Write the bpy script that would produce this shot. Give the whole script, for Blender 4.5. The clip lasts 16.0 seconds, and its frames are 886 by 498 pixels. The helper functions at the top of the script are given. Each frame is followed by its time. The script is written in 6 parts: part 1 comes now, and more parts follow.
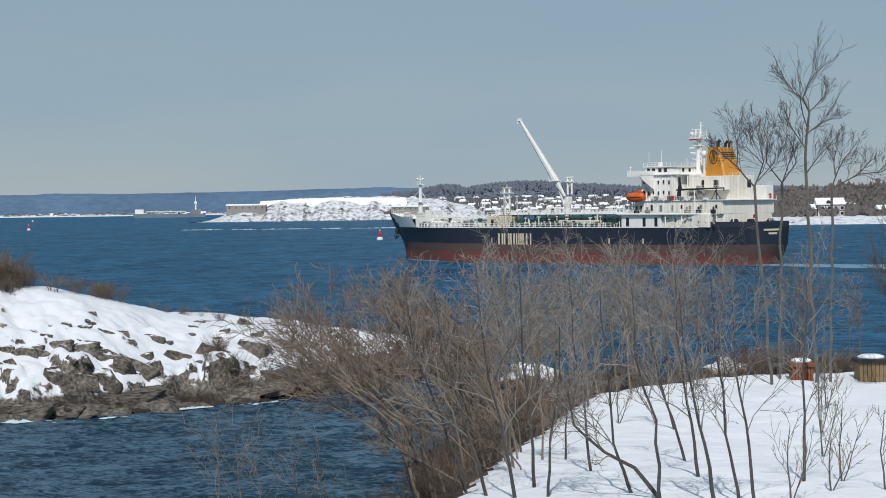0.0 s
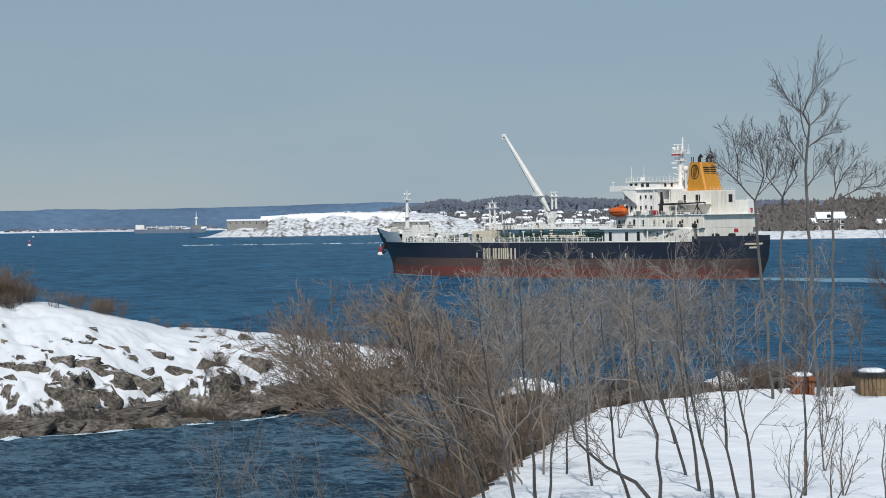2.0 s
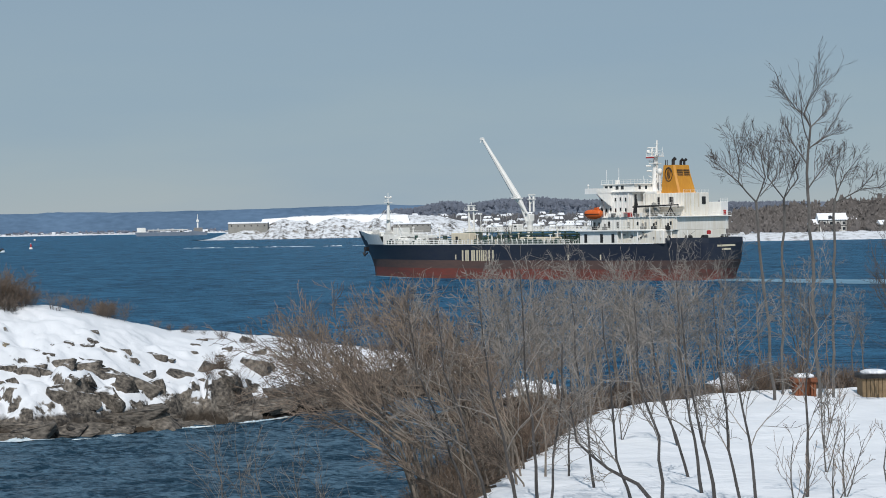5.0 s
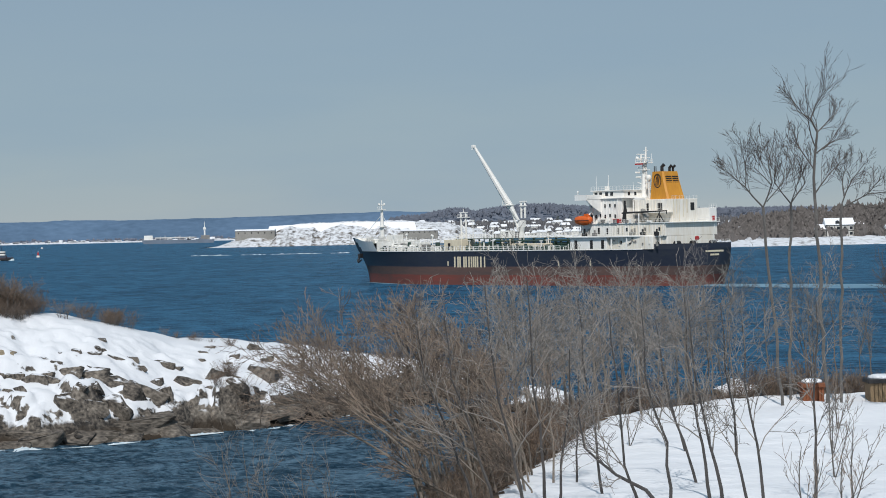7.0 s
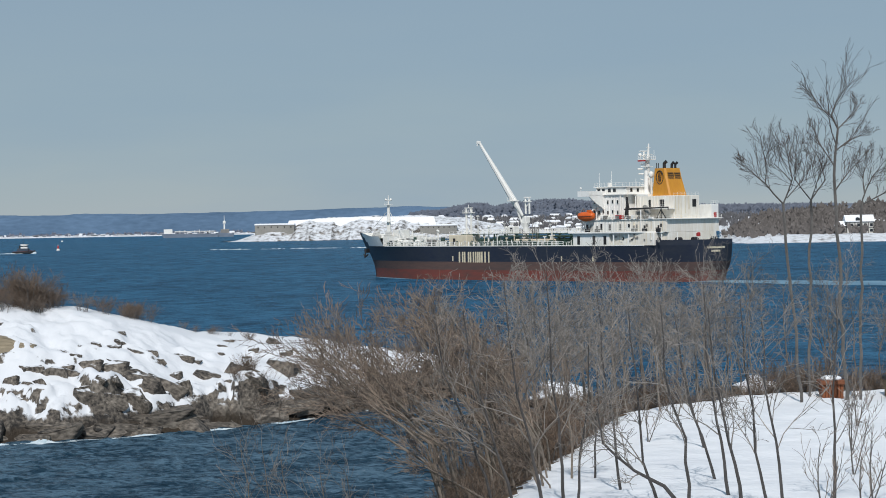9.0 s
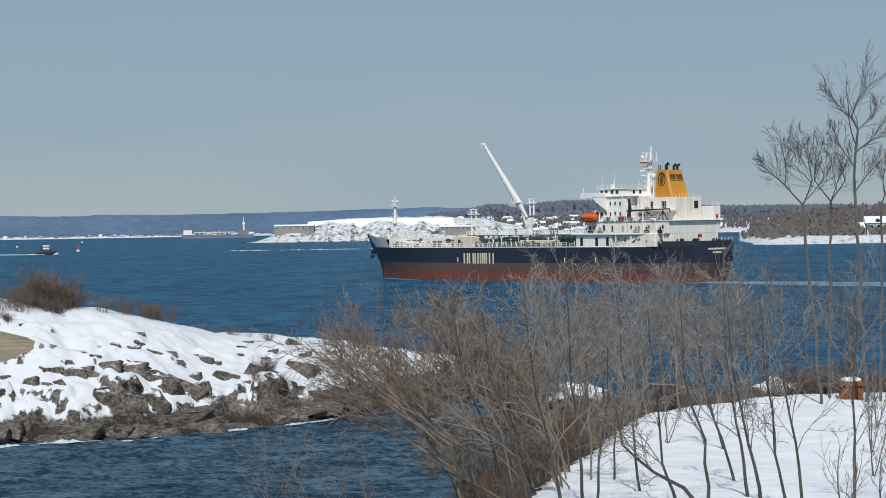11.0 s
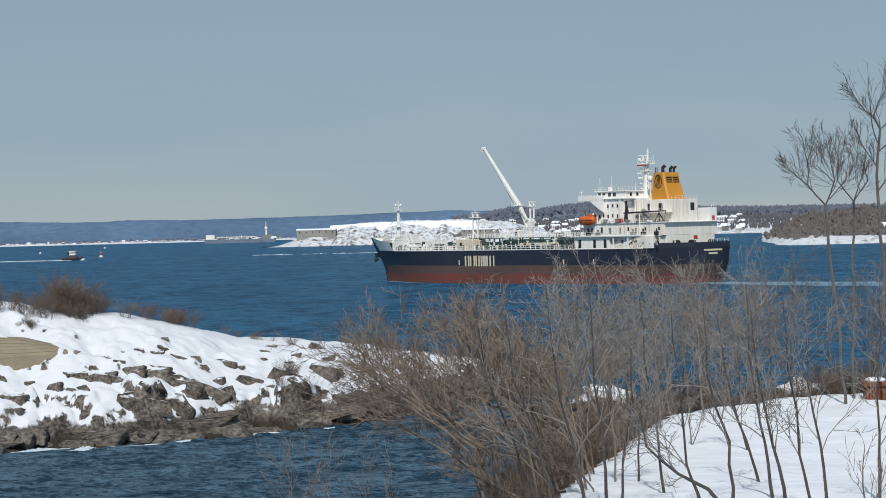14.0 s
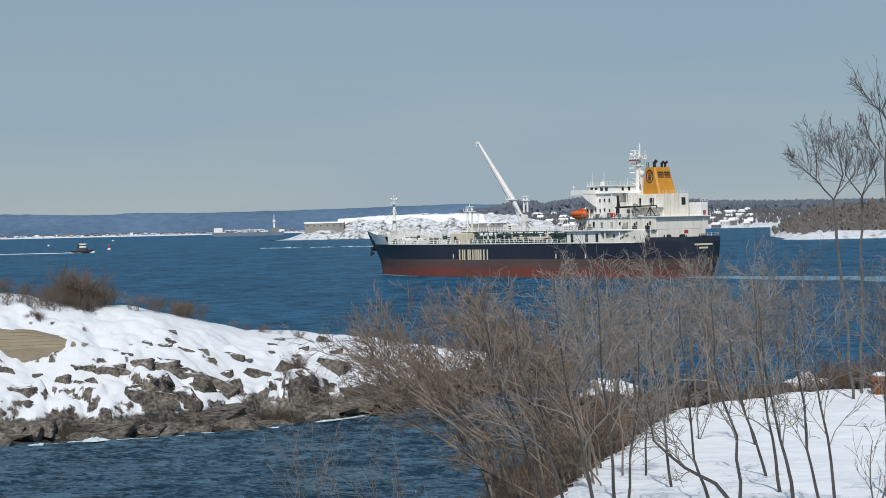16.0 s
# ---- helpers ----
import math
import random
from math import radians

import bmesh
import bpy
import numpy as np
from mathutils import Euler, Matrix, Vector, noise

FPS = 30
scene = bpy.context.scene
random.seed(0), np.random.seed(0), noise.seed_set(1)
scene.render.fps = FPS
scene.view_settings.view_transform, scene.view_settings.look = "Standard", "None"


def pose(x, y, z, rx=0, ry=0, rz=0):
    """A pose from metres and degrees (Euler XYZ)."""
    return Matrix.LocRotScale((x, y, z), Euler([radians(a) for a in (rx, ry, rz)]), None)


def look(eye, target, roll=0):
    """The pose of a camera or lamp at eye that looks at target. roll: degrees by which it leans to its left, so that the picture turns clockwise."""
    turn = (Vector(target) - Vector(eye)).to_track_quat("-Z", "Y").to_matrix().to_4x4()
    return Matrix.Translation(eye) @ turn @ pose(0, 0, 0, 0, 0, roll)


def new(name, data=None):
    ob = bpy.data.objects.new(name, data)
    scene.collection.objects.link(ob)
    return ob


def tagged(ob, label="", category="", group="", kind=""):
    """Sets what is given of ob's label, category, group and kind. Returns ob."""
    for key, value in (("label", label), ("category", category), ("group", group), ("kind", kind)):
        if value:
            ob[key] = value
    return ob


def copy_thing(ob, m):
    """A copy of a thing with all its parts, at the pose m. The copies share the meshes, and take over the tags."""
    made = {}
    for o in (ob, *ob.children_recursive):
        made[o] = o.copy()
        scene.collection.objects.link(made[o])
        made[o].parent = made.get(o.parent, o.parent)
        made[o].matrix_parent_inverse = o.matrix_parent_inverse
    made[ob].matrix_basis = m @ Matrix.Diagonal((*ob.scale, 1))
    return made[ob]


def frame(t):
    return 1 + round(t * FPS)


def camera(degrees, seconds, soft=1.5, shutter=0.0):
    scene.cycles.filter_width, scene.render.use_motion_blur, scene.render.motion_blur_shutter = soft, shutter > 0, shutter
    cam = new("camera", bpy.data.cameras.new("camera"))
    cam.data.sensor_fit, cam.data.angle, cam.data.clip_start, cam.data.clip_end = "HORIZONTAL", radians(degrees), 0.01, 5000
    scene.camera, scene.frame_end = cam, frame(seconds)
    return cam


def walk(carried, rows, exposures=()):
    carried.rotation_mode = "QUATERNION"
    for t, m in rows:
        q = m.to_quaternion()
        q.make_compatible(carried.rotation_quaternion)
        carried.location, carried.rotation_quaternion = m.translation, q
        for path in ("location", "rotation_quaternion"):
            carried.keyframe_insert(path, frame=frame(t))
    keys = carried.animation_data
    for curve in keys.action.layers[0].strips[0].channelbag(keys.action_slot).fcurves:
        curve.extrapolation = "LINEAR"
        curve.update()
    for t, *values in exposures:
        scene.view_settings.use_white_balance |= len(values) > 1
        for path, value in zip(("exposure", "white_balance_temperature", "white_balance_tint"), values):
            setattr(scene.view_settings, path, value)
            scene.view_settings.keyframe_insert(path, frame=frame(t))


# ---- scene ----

cam = camera(24, 16.0, soft=0.95)
EYE = (0.0, 0.0, 20.0)


def aim(yaw, pitch, lean):
    """Camera pose on the spot: yaw to the left, pitch upwards, lean to the right, in degrees."""
    y, p = radians(yaw), radians(pitch)
    way = (-math.sin(y) * math.cos(p), math.cos(y) * math.cos(p), math.sin(p))
    return look(EYE, [e + 100 * w for e, w in zip(EYE, way)], -lean)


# seconds, yaw, pitch, lean
PAN = [
    (0.0, 0.000, -1.289, 0.780),
    (0.5, 0.009, -1.229, 0.717),
    (1.0, 0.019, -1.081, 0.807),
    (1.5, 0.040, -0.970, 0.855),
    (2.0, 0.011, -0.881, 0.895),
    (2.5, -0.070, -0.874, 1.080),
    (3.0, -0.072, -0.868, 1.173),
    (3.5, -0.064, -0.949, 1.102),
    (4.0, -0.055, -0.915, 1.022),
    (6.5, 0.228, -0.684, 1.194),
    (7.0, 0.237, -0.637, 1.274),
    (7.5, 0.325, -0.607, 1.311),
    (8.0, 0.447, -0.666, 1.239),
    (8.5, 0.604, -0.732, 1.167),
    (9.0, 0.772, -0.763, 1.017),
    (11.5, 1.399, -0.688, 1.041),
    (12.0, 1.492, -0.645, 1.068),
    (12.5, 1.612, -0.631, 1.087),
    (13.0, 1.760, -0.605, 1.196),
    (13.5, 1.825, -0.607, 1.287),
    (14.0, 1.912, -0.628, 1.433),
    (14.5, 1.834, -0.714, 1.361),
    (15.0, 1.903, -0.748, 1.310),
    (15.5, 2.020, -0.794, 1.301),
    (16.0, 2.133, -0.799, 1.277),
]
walk(cam, [(t, aim(a, b, c)) for t, a, b, c in PAN], [(0.0, 0.0), (16.0, 0.0)])

# ---------------- world and sun ----------------
SUN_ELEVATION, SUN_SIDE = 46.0, 3.0  # degrees; the sun stands behind the viewer, a little to the left

world = bpy.data.worlds.new("sky")
scene.world = world
world.use_nodes = True
wn, wl = world.node_tree.nodes, world.node_tree.links
wn.clear()
sky = wn.new("ShaderNodeTexSky")
sky.sky_type = "NISHITA"
sky.sun_disc = False
sky.sun_elevation = radians(SUN_ELEVATION)
sky.sun_rotation = radians(180.0 + SUN_SIDE)
sky.air_density, sky.dust_density, sky.ozone_density = 1.0, 0.0, 3.0
hue = wn.new("ShaderNodeHueSaturation")
hue.inputs["Saturation"].default_value = 0.75
hue.inputs["Value"].default_value = 1.0
# thin high cloud veil
coord = wn.new("ShaderNodeTexCoord")
squash = wn.new("ShaderNodeMapping")
squash.inputs["Scale"].default_value = (3.0, 3.0, 16.0)
veil = wn.new("ShaderNodeTexNoise")
veil.inputs["Scale"].default_value = 1.6
veil.inputs["Detail"].default_value = 5.0
ramp = wn.new("ShaderNodeMapRange")
ramp.inputs["From Min"].default_value, ramp.inputs["From Max"].default_value = 0.4, 0.75
ramp.inputs["To Min"].default_value, ramp.inputs["To Max"].default_value = 0.64, 0.82
veil_mix = wn.new("ShaderNodeMix")
veil_mix.data_type = "RGBA"
veil_mix.inputs["B"].default_value = (4.7, 6.8, 8.85, 1)
back = wn.new("ShaderNodeBackground")
back.inputs["Strength"].default_value = 0.0545
wout = wn.new("ShaderNodeOutputWorld")
wl.new(sky.outputs["Color"], hue.inputs["Color"])
wl.new(coord.outputs["Generated"], squash.inputs["Vector"])
wl.new(squash.outputs["Vector"], veil.inputs["Vector"])
wl.new(veil.outputs["Fac"], ramp.inputs["Value"])
wl.new(ramp.outputs["Result"], veil_mix.inputs["Factor"])
wl.new(hue.outputs["Color"], veil_mix.inputs["A"])
wl.new(veil_mix.outputs["Result"], back.inputs["Color"])
wl.new(back.outputs["Background"], wout.inputs["Surface"])

sun = new("sun", bpy.data.lights.new("sun", "SUN"))
sun.data.energy, sun.data.angle, sun.data.color = 3.4, radians(0.53), (1.0, 0.965, 0.92)
a, e = radians(SUN_SIDE), radians(SUN_ELEVATION)
sun.matrix_world = look((-math.sin(a) * math.cos(e) * 50, -math.cos(a) * math.cos(e) * 50, math.sin(e) * 50 + 30), (0, 0, 30))


# ---------------- materials ----------------
def srgb(r, g, b):
    f = lambda c: (c / 255 / 12.92) if c <= 10 else ((c / 255 + 0.055) / 1.055) ** 2.4
    return (f(r), f(g), f(b), 1)


def surface(name, base, dark, rough=0.7, scale=3.0, fine=25.0, bump=0.2, size=0.05, metal=0.0, random_tone=0.0, spec=0.4, stretch=(1, 1, 1)):
    """A painted or natural surface: two tones mixed by coarse stains and fine grain, with relief."""
    m = bpy.data.materials.new(name)
    m.use_nodes = True
    n, l = m.node_tree.nodes, m.node_tree.links
    p = n["Principled BSDF"]
    tc = n.new("ShaderNodeTexCoord")
    mp = n.new("ShaderNodeMapping")
    mp.inputs["Scale"].default_value = stretch
    l.new(tc.outputs["Object"], mp.inputs["Vector"])
    big, small = n.new("ShaderNodeTexNoise"), n.new("ShaderNodeTexNoise")
    big.inputs["Scale"].default_value, big.inputs["Detail"].default_value = scale, 5
    small.inputs["Scale"].default_value, small.inputs["Detail"].default_value = fine, 6
    l.new(mp.outputs["Vector"], big.inputs["Vector"])
    l.new(mp.outputs["Vector"], small.inputs["Vector"])
    mul = n.new("ShaderNodeMath")
    mul.operation = "MULTIPLY_ADD"
    l.new(small.outputs["Fac"], mul.inputs[0])
    mul.inputs[1].default_value = 0.5
    half = n.new("ShaderNodeMath")
    half.operation = "MULTIPLY"
    half.inputs[1].default_value = 0.6
    l.new(big.outputs["Fac"], half.inputs[0])
    l.new(half.outputs[0], mul.inputs[2])
    rg = n.new("ShaderNodeMapRange")
    rg.inputs["From Min"].default_value, rg.inputs["From Max"].default_value = 0.36, 0.74
    l.new(mul.outputs[0], rg.inputs["Value"])
    mix = n.new("ShaderNodeMix")
    mix.data_type = "RGBA"
    mix.inputs["A"].default_value = (*base[:3], 1)
    mix.inputs["B"].default_value = (*dark[:3], 1)
    l.new(rg.outputs["Result"], mix.inputs["Factor"])
    col = mix.outputs["Result"]
    if random_tone:
        info = n.new("ShaderNodeNewGeometry")
        hs = n.new("ShaderNodeHueSaturation")
        r2 = n.new("ShaderNodeMapRange")
        r2.inputs["To Min"].default_value, r2.inputs["To Max"].default_value = 1 - random_tone, 1 + random_tone
        l.new(info.outputs["Random Per Island"], r2.inputs["Value"])
        l.new(r2.outputs["Result"], hs.inputs["Value"])
        l.new(col, hs.inputs["Color"])
        col = hs.outputs["Color"]
    l.new(col, p.inputs["Base Color"])
    p.inputs["Roughness"].default_value = rough
    p.inputs["Metallic"].default_value = metal
    p.inputs["Specular IOR Level"].default_value = spec
    if bump:
        bp = n.new("ShaderNodeBump")
        bp.inputs["Strength"].default_value, bp.inputs["Distance"].default_value = bump, size
        l.new(mul.outputs[0], bp.inputs["Height"])
        l.new(bp.outputs["Normal"], p.inputs["Normal"])
    return m


def snow_material(name, scale, drift):
    m = surface(name, (0.83, 0.845, 0.87), (0.73, 0.75, 0.79), 0.6, scale, scale * 9, 0.5, drift, spec=0.3)
    return m


def water_material():
    """Ruffled sea: short steep ripples on a longer chop, deep blue body colour."""
    m = bpy.data.materials.new("sea_water")
    m.use_nodes = True
    n, l = m.node_tree.nodes, m.node_tree.links
    p = n["Principled BSDF"]
    tc = n.new("ShaderNodeTexCoord")
    fac = []
    for sc, st, rot in ((1.6, (0.8, 1.5, 1), 0.1), (0.24, (0.8, 1.9, 1), -0.12), (0.06, (2.0, 1.0, 1), 0.1), (0.018, (2.2, 0.8, 1), 0.05)):
        mp = n.new("ShaderNodeMapping")
        mp.inputs["Scale"].default_value = st
        mp.inputs["Rotation"].default_value = (0, 0, rot)
        tx = n.new("ShaderNodeTexNoise")
        tx.inputs["Scale"].default_value, tx.inputs["Detail"].default_value, tx.inputs["Roughness"].default_value = sc, 4, 0.6
        l.new(tc.outputs["Object"], mp.inputs["Vector"])
        l.new(mp.outputs["Vector"], tx.inputs["Vector"])
        fac.append(tx.outputs["Fac"])
    prev = None
    for f, dist in ((fac[2], 2.0), (fac[1], 1.0), (fac[0], 0.5)):
        bp = n.new("ShaderNodeBump")
        bp.inputs["Strength"].default_value, bp.inputs["Distance"].default_value = 1.0, dist
        l.new(f, bp.inputs["Height"])
        if prev:
            l.new(prev, bp.inputs["Normal"])
        prev = bp.outputs["Normal"]
    # light and dark faces of the waves, painted into the body colour by noise
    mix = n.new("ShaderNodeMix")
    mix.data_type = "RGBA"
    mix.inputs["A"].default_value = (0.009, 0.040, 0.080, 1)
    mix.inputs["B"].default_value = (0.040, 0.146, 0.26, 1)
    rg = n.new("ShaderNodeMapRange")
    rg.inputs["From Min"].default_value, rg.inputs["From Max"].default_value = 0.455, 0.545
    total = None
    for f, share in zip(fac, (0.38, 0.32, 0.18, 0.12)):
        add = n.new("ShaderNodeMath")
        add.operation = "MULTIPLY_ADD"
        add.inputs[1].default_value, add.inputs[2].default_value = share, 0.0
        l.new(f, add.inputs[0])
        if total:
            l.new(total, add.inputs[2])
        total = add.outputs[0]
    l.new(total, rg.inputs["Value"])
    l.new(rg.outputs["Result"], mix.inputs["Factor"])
    # grey sky sheen on the sheltered cove, mixed into its body colour there
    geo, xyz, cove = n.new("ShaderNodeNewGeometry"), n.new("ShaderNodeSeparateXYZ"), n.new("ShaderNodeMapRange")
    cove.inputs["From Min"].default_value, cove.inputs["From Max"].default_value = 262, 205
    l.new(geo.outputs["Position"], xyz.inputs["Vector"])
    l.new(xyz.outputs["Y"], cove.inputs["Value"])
    cove_sheen = n.new("ShaderNodeMix")
    cove_sheen.data_type = "RGBA"
    cove_sheen.inputs["A"].default_value = (0.012, 0.034, 0.056, 1)
    cove_sheen.inputs["B"].default_value = (0.074, 0.132, 0.185, 1)
    l.new(rg.outputs["Result"], cove_sheen.inputs["Factor"])
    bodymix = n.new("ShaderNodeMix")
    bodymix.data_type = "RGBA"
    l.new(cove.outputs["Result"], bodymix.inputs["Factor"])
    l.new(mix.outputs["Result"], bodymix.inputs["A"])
    l.new(cove_sheen.outputs["Result"], bodymix.inputs["B"])
    # steep wavelets keep the mirror-like share low even at a flat angle
    body, gloss, blend = n.new("ShaderNodeBsdfDiffuse"), n.new("ShaderNodeBsdfGlossy"), n.new("ShaderNodeMixShader")
    facing, cap = n.new("ShaderNodeFresnel"), n.new("ShaderNodeMapRange")
    facing.inputs["IOR"].default_value = 1.33
    cap.inputs["From Max"].default_value, cap.inputs["To Max"].default_value = 0.55, 0.255
    gloss.inputs["Color"].default_value = (0.75, 0.88, 1.0, 1)
    gloss.inputs["Roughness"].default_value = 0.12
    for node in (body, gloss, facing):
        l.new(prev, node.inputs["Normal"])
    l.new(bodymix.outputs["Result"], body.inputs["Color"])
    l.new(facing.outputs[0], cap.inputs["Value"])
    l.new(cap.outputs["Result"], blend.inputs[0])
    l.new(body.outputs[0], blend.inputs[1])
    l.new(gloss.outputs[0], blend.inputs[2])
    l.new(blend.outputs[0], n["Material Output"].inputs["Surface"])
    n.remove(p)
    return m


def rock_snow_material(name, low=0.60, high=0.68, tex=0.35, wet=True):
    """Brown-grey ledge rock; snow lies where the ground is flat enough; weed and wet at the tide line."""
    m = bpy.data.materials.new(name)
    m.use_nodes = True
    n, l = m.node_tree.nodes, m.node_tree.links
    p = n["Principled BSDF"]
    tc, geo = n.new("ShaderNodeTexCoord"), n.new("ShaderNodeNewGeometry")
    nz = n.new("ShaderNodeSeparateXYZ")
    l.new(geo.outputs["Normal"], nz.inputs[0])
    pz = n.new("ShaderNodeSeparateXYZ")
    l.new(tc.outputs["Object"], pz.inputs[0])
    t1, t2, t3 = (n.new("ShaderNodeTexNoise") for _ in range(3))
    for t, s in ((t1, tex), (t2, tex * 8), (t3, tex * 2.2)):
        t.inputs["Scale"].default_value, t.inputs["Detail"].default_value = s, 6
        l.new(tc.outputs["Object"], t.inputs["Vector"])
    rock = n.new("ShaderNodeValToRGB")
    rock.color_ramp.elements[0].position, rock.color_ramp.elements[0].color = 0.40, (0.026, 0.024, 0.023, 1)
    rock.color_ramp.elements[1].position, rock.color_ramp.elements[1].color = 0.66, (0.255, 0.225, 0.19, 1)
    mid = rock.color_ramp.elements.new(0.52)
    mid.color = (0.122, 0.106, 0.09, 1)
    avg = n.new("ShaderNodeMath")
    avg.operation = "MULTIPLY_ADD"
    avg.inputs[1].default_value = 0.5
    l.new(t1.outputs["Fac"], avg.inputs[0])
    h2 = n.new("ShaderNodeMath")
    h2.operation = "MULTIPLY"
    h2.inputs[1].default_value = 0.5
    l.new(t2.outputs["Fac"], h2.inputs[0])
    l.new(h2.outputs[0], avg.inputs[2])
    l.new(avg.outputs[0], rock.inputs["Fac"])
    # weed band
    wob = n.new("ShaderNodeMath")
    wob.operation = "MULTIPLY_ADD"
    wob.inputs[1].default_value = -2.2
    l.new(t3.outputs["Fac"], wob.inputs[0])
    l.new(pz.outputs["Z"], wob.inputs[2])
    tide = n.new("ShaderNodeMapRange")
    tide.inputs["From Min"].default_value, tide.inputs["From Max"].default_value = -0.4, 0.5
    l.new(wob.outputs[0], tide.inputs["Value"])
    wetmix = n.new("ShaderNodeMix")
    wetmix.data_type = "RGBA"
    wetmix.inputs["A"].default_value = (0.035, 0.026, 0.018, 1)
    l.new(tide.outputs["Result"], wetmix.inputs["Factor"])
    l.new(rock.outputs["Color"], wetmix.inputs["B"])
    # snow cover
    sn = n.new("ShaderNodeMath")
    sn.operation = "MULTIPLY_ADD"
    sn.inputs[1].default_value = 1.1
    l.new(t3.outputs["Fac"], sn.inputs[0])
    l.new(nz.outputs["Z"], sn.inputs[2])
    cov = n.new("ShaderNodeMapRange")
    cov.inputs["From Min"].default_value, cov.inputs["From Max"].default_value = low + 0.55, high + 0.55
    l.new(sn.outputs[0], cov.inputs["Value"])
    above = n.new("ShaderNodeMapRange")
    above.inputs["From Min"].default_value, above.inputs["From Max"].default_value = 0.6, 1.0
    l.new(wob.outputs[0], above.inputs["Value"])
    both = n.new("ShaderNodeMath")
    both.operation = "MULTIPLY"
    l.new(cov.outputs["Result"], both.inputs[0])
    if wet:
        l.new(above.outputs["Result"], both.inputs[1])
    else:
        both.inputs[1].default_value = 1.0
    fin = n.new("ShaderNodeMix")
    fin.data_type = "RGBA"
    fin.inputs["B"].default_value = (0.66, 0.68, 0.715, 1)
    l.new(both.outputs[0], fin.inputs["Factor"])
    l.new((wetmix if wet else rock).outputs[0 if not wet else "Result"], fin.inputs["A"])
    l.new(fin.outputs["Result"], p.inputs["Base Color"])
    p.inputs["Roughness"].default_value = 0.75
    p.inputs["Specular IOR Level"].default_value = 0.3
    bp = n.new("ShaderNodeBump")
    bp.inputs["Strength"].default_value, bp.inputs["Distance"].default_value = 1.0, 0.16 / tex
    ease = n.new("ShaderNodeMath")
    ease.operation = "MULTIPLY_ADD"
    ease.inputs[1].default_value, ease.inputs[2].default_value = -0.78, 1.0
    l.new(both.outputs[0], ease.inputs[0])
    l.new(ease.outputs[0], bp.inputs["Strength"])
    l.new(avg.outputs[0], bp.inputs["Height"])
    l.new(bp.outputs["Normal"], p.inputs["Normal"])
    return m


SEA = water_material()
SNOW = snow_material("drifted_snow", 0.5, 0.12)
SNOW_FAR = snow_material("far_snow", 0.03, 1.0)
LEDGE = rock_snow_material("snowy_ledge", 0.49, 0.56)
LEDGE_FAR = rock_snow_material("far_snowy_ledge", 0.66, 0.98, 0.09, False)
LITTER = surface("leaf_litter", (0.13, 0.085, 0.05), (0.06, 0.042, 0.03), 0.9, 1.2, 14, 0.8, 0.08)
BARK = surface("grey_bark", (0.135, 0.128, 0.12), (0.062, 0.058, 0.055), 0.85, 4, 40, 0.4, 0.01, random_tone=0.25)
DARK_BARK = surface("dark_grey_bark", (0.078, 0.072, 0.07), (0.036, 0.034, 0.033), 0.85, 4, 40, 0.4, 0.01, random_tone=0.25)
STEM = surface("tan_grey_stems", (0.21, 0.18, 0.15), (0.10, 0.085, 0.072), 0.85, 4, 40, 0.4, 0.01, random_tone=0.3)
TWIG = surface("brown_twigs", (0.225, 0.176, 0.138), (0.095, 0.076, 0.064), 0.8, 2.5, 30, 0.0, random_tone=0.45)
GREY_TWIG = surface("grey_twigs", (0.242, 0.221, 0.20), (0.11, 0.101, 0.093), 0.8, 2.5, 30, 0.0, random_tone=0.4)
# hull colour of the far barge, with the haze before it painted in
HAZE_HULL = surface("hazy_grey_hull", (0.17, 0.21, 0.27), (0.12, 0.155, 0.20), 0.7, 0.1, 1.0, 0.0)
SLATE = surface("slate_hull_paint", (0.055, 0.075, 0.105), (0.04, 0.055, 0.08), 0.6, 0.1, 1.0, 0.0)
DARK_TWIG = surface("dark_twigs", (0.085, 0.072, 0.065), (0.04, 0.034, 0.032), 0.85, 2.5, 30, 0.0, random_tone=0.3)
BRUSH = surface("russet_brush", (0.19, 0.135, 0.098), (0.09, 0.066, 0.05), 0.9, 2.5, 30, 0.0, random_tone=0.4)
TOWN_TREES = surface("bare_town_trees", (0.125, 0.125, 0.135), (0.085, 0.085, 0.092), 0.95, 0.02, 0.3, 0.0, random_tone=0.3)
# woods behind the town: haze of the air lightens and blues both tones
WOODS = surface("haze_toned_woods", (0.155, 0.176, 0.222), (0.120, 0.137, 0.175), 0.95, 0.03, 0.25, 0.5, 2.0, random_tone=0.06)
SHORE_WOODS = surface("bare_brown_woods", (0.150, 0.135, 0.128), (0.108, 0.098, 0.094), 0.95, 0.05, 0.5, 0.0, random_tone=0.1)
PINES = surface("dark_pines", (0.09, 0.105, 0.11), (0.06, 0.075, 0.08), 0.95, 0.05, 0.4, 0.0, random_tone=0.3)
# distance haze painted into the tree colour: paler and bluer than bark
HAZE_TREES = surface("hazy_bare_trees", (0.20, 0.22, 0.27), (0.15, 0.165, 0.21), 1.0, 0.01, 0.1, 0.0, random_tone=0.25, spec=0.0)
# the blue is aerial haze, put into the far hill's base colour
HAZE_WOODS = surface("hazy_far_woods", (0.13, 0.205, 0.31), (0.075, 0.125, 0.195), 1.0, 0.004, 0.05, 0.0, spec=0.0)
NAVY = surface("navy_hull_paint", (0.014, 0.02, 0.04), (0.03, 0.034, 0.045), 0.45, 0.09, 0.9, 0.1, 0.1, stretch=(0.5, 1, 1.6))
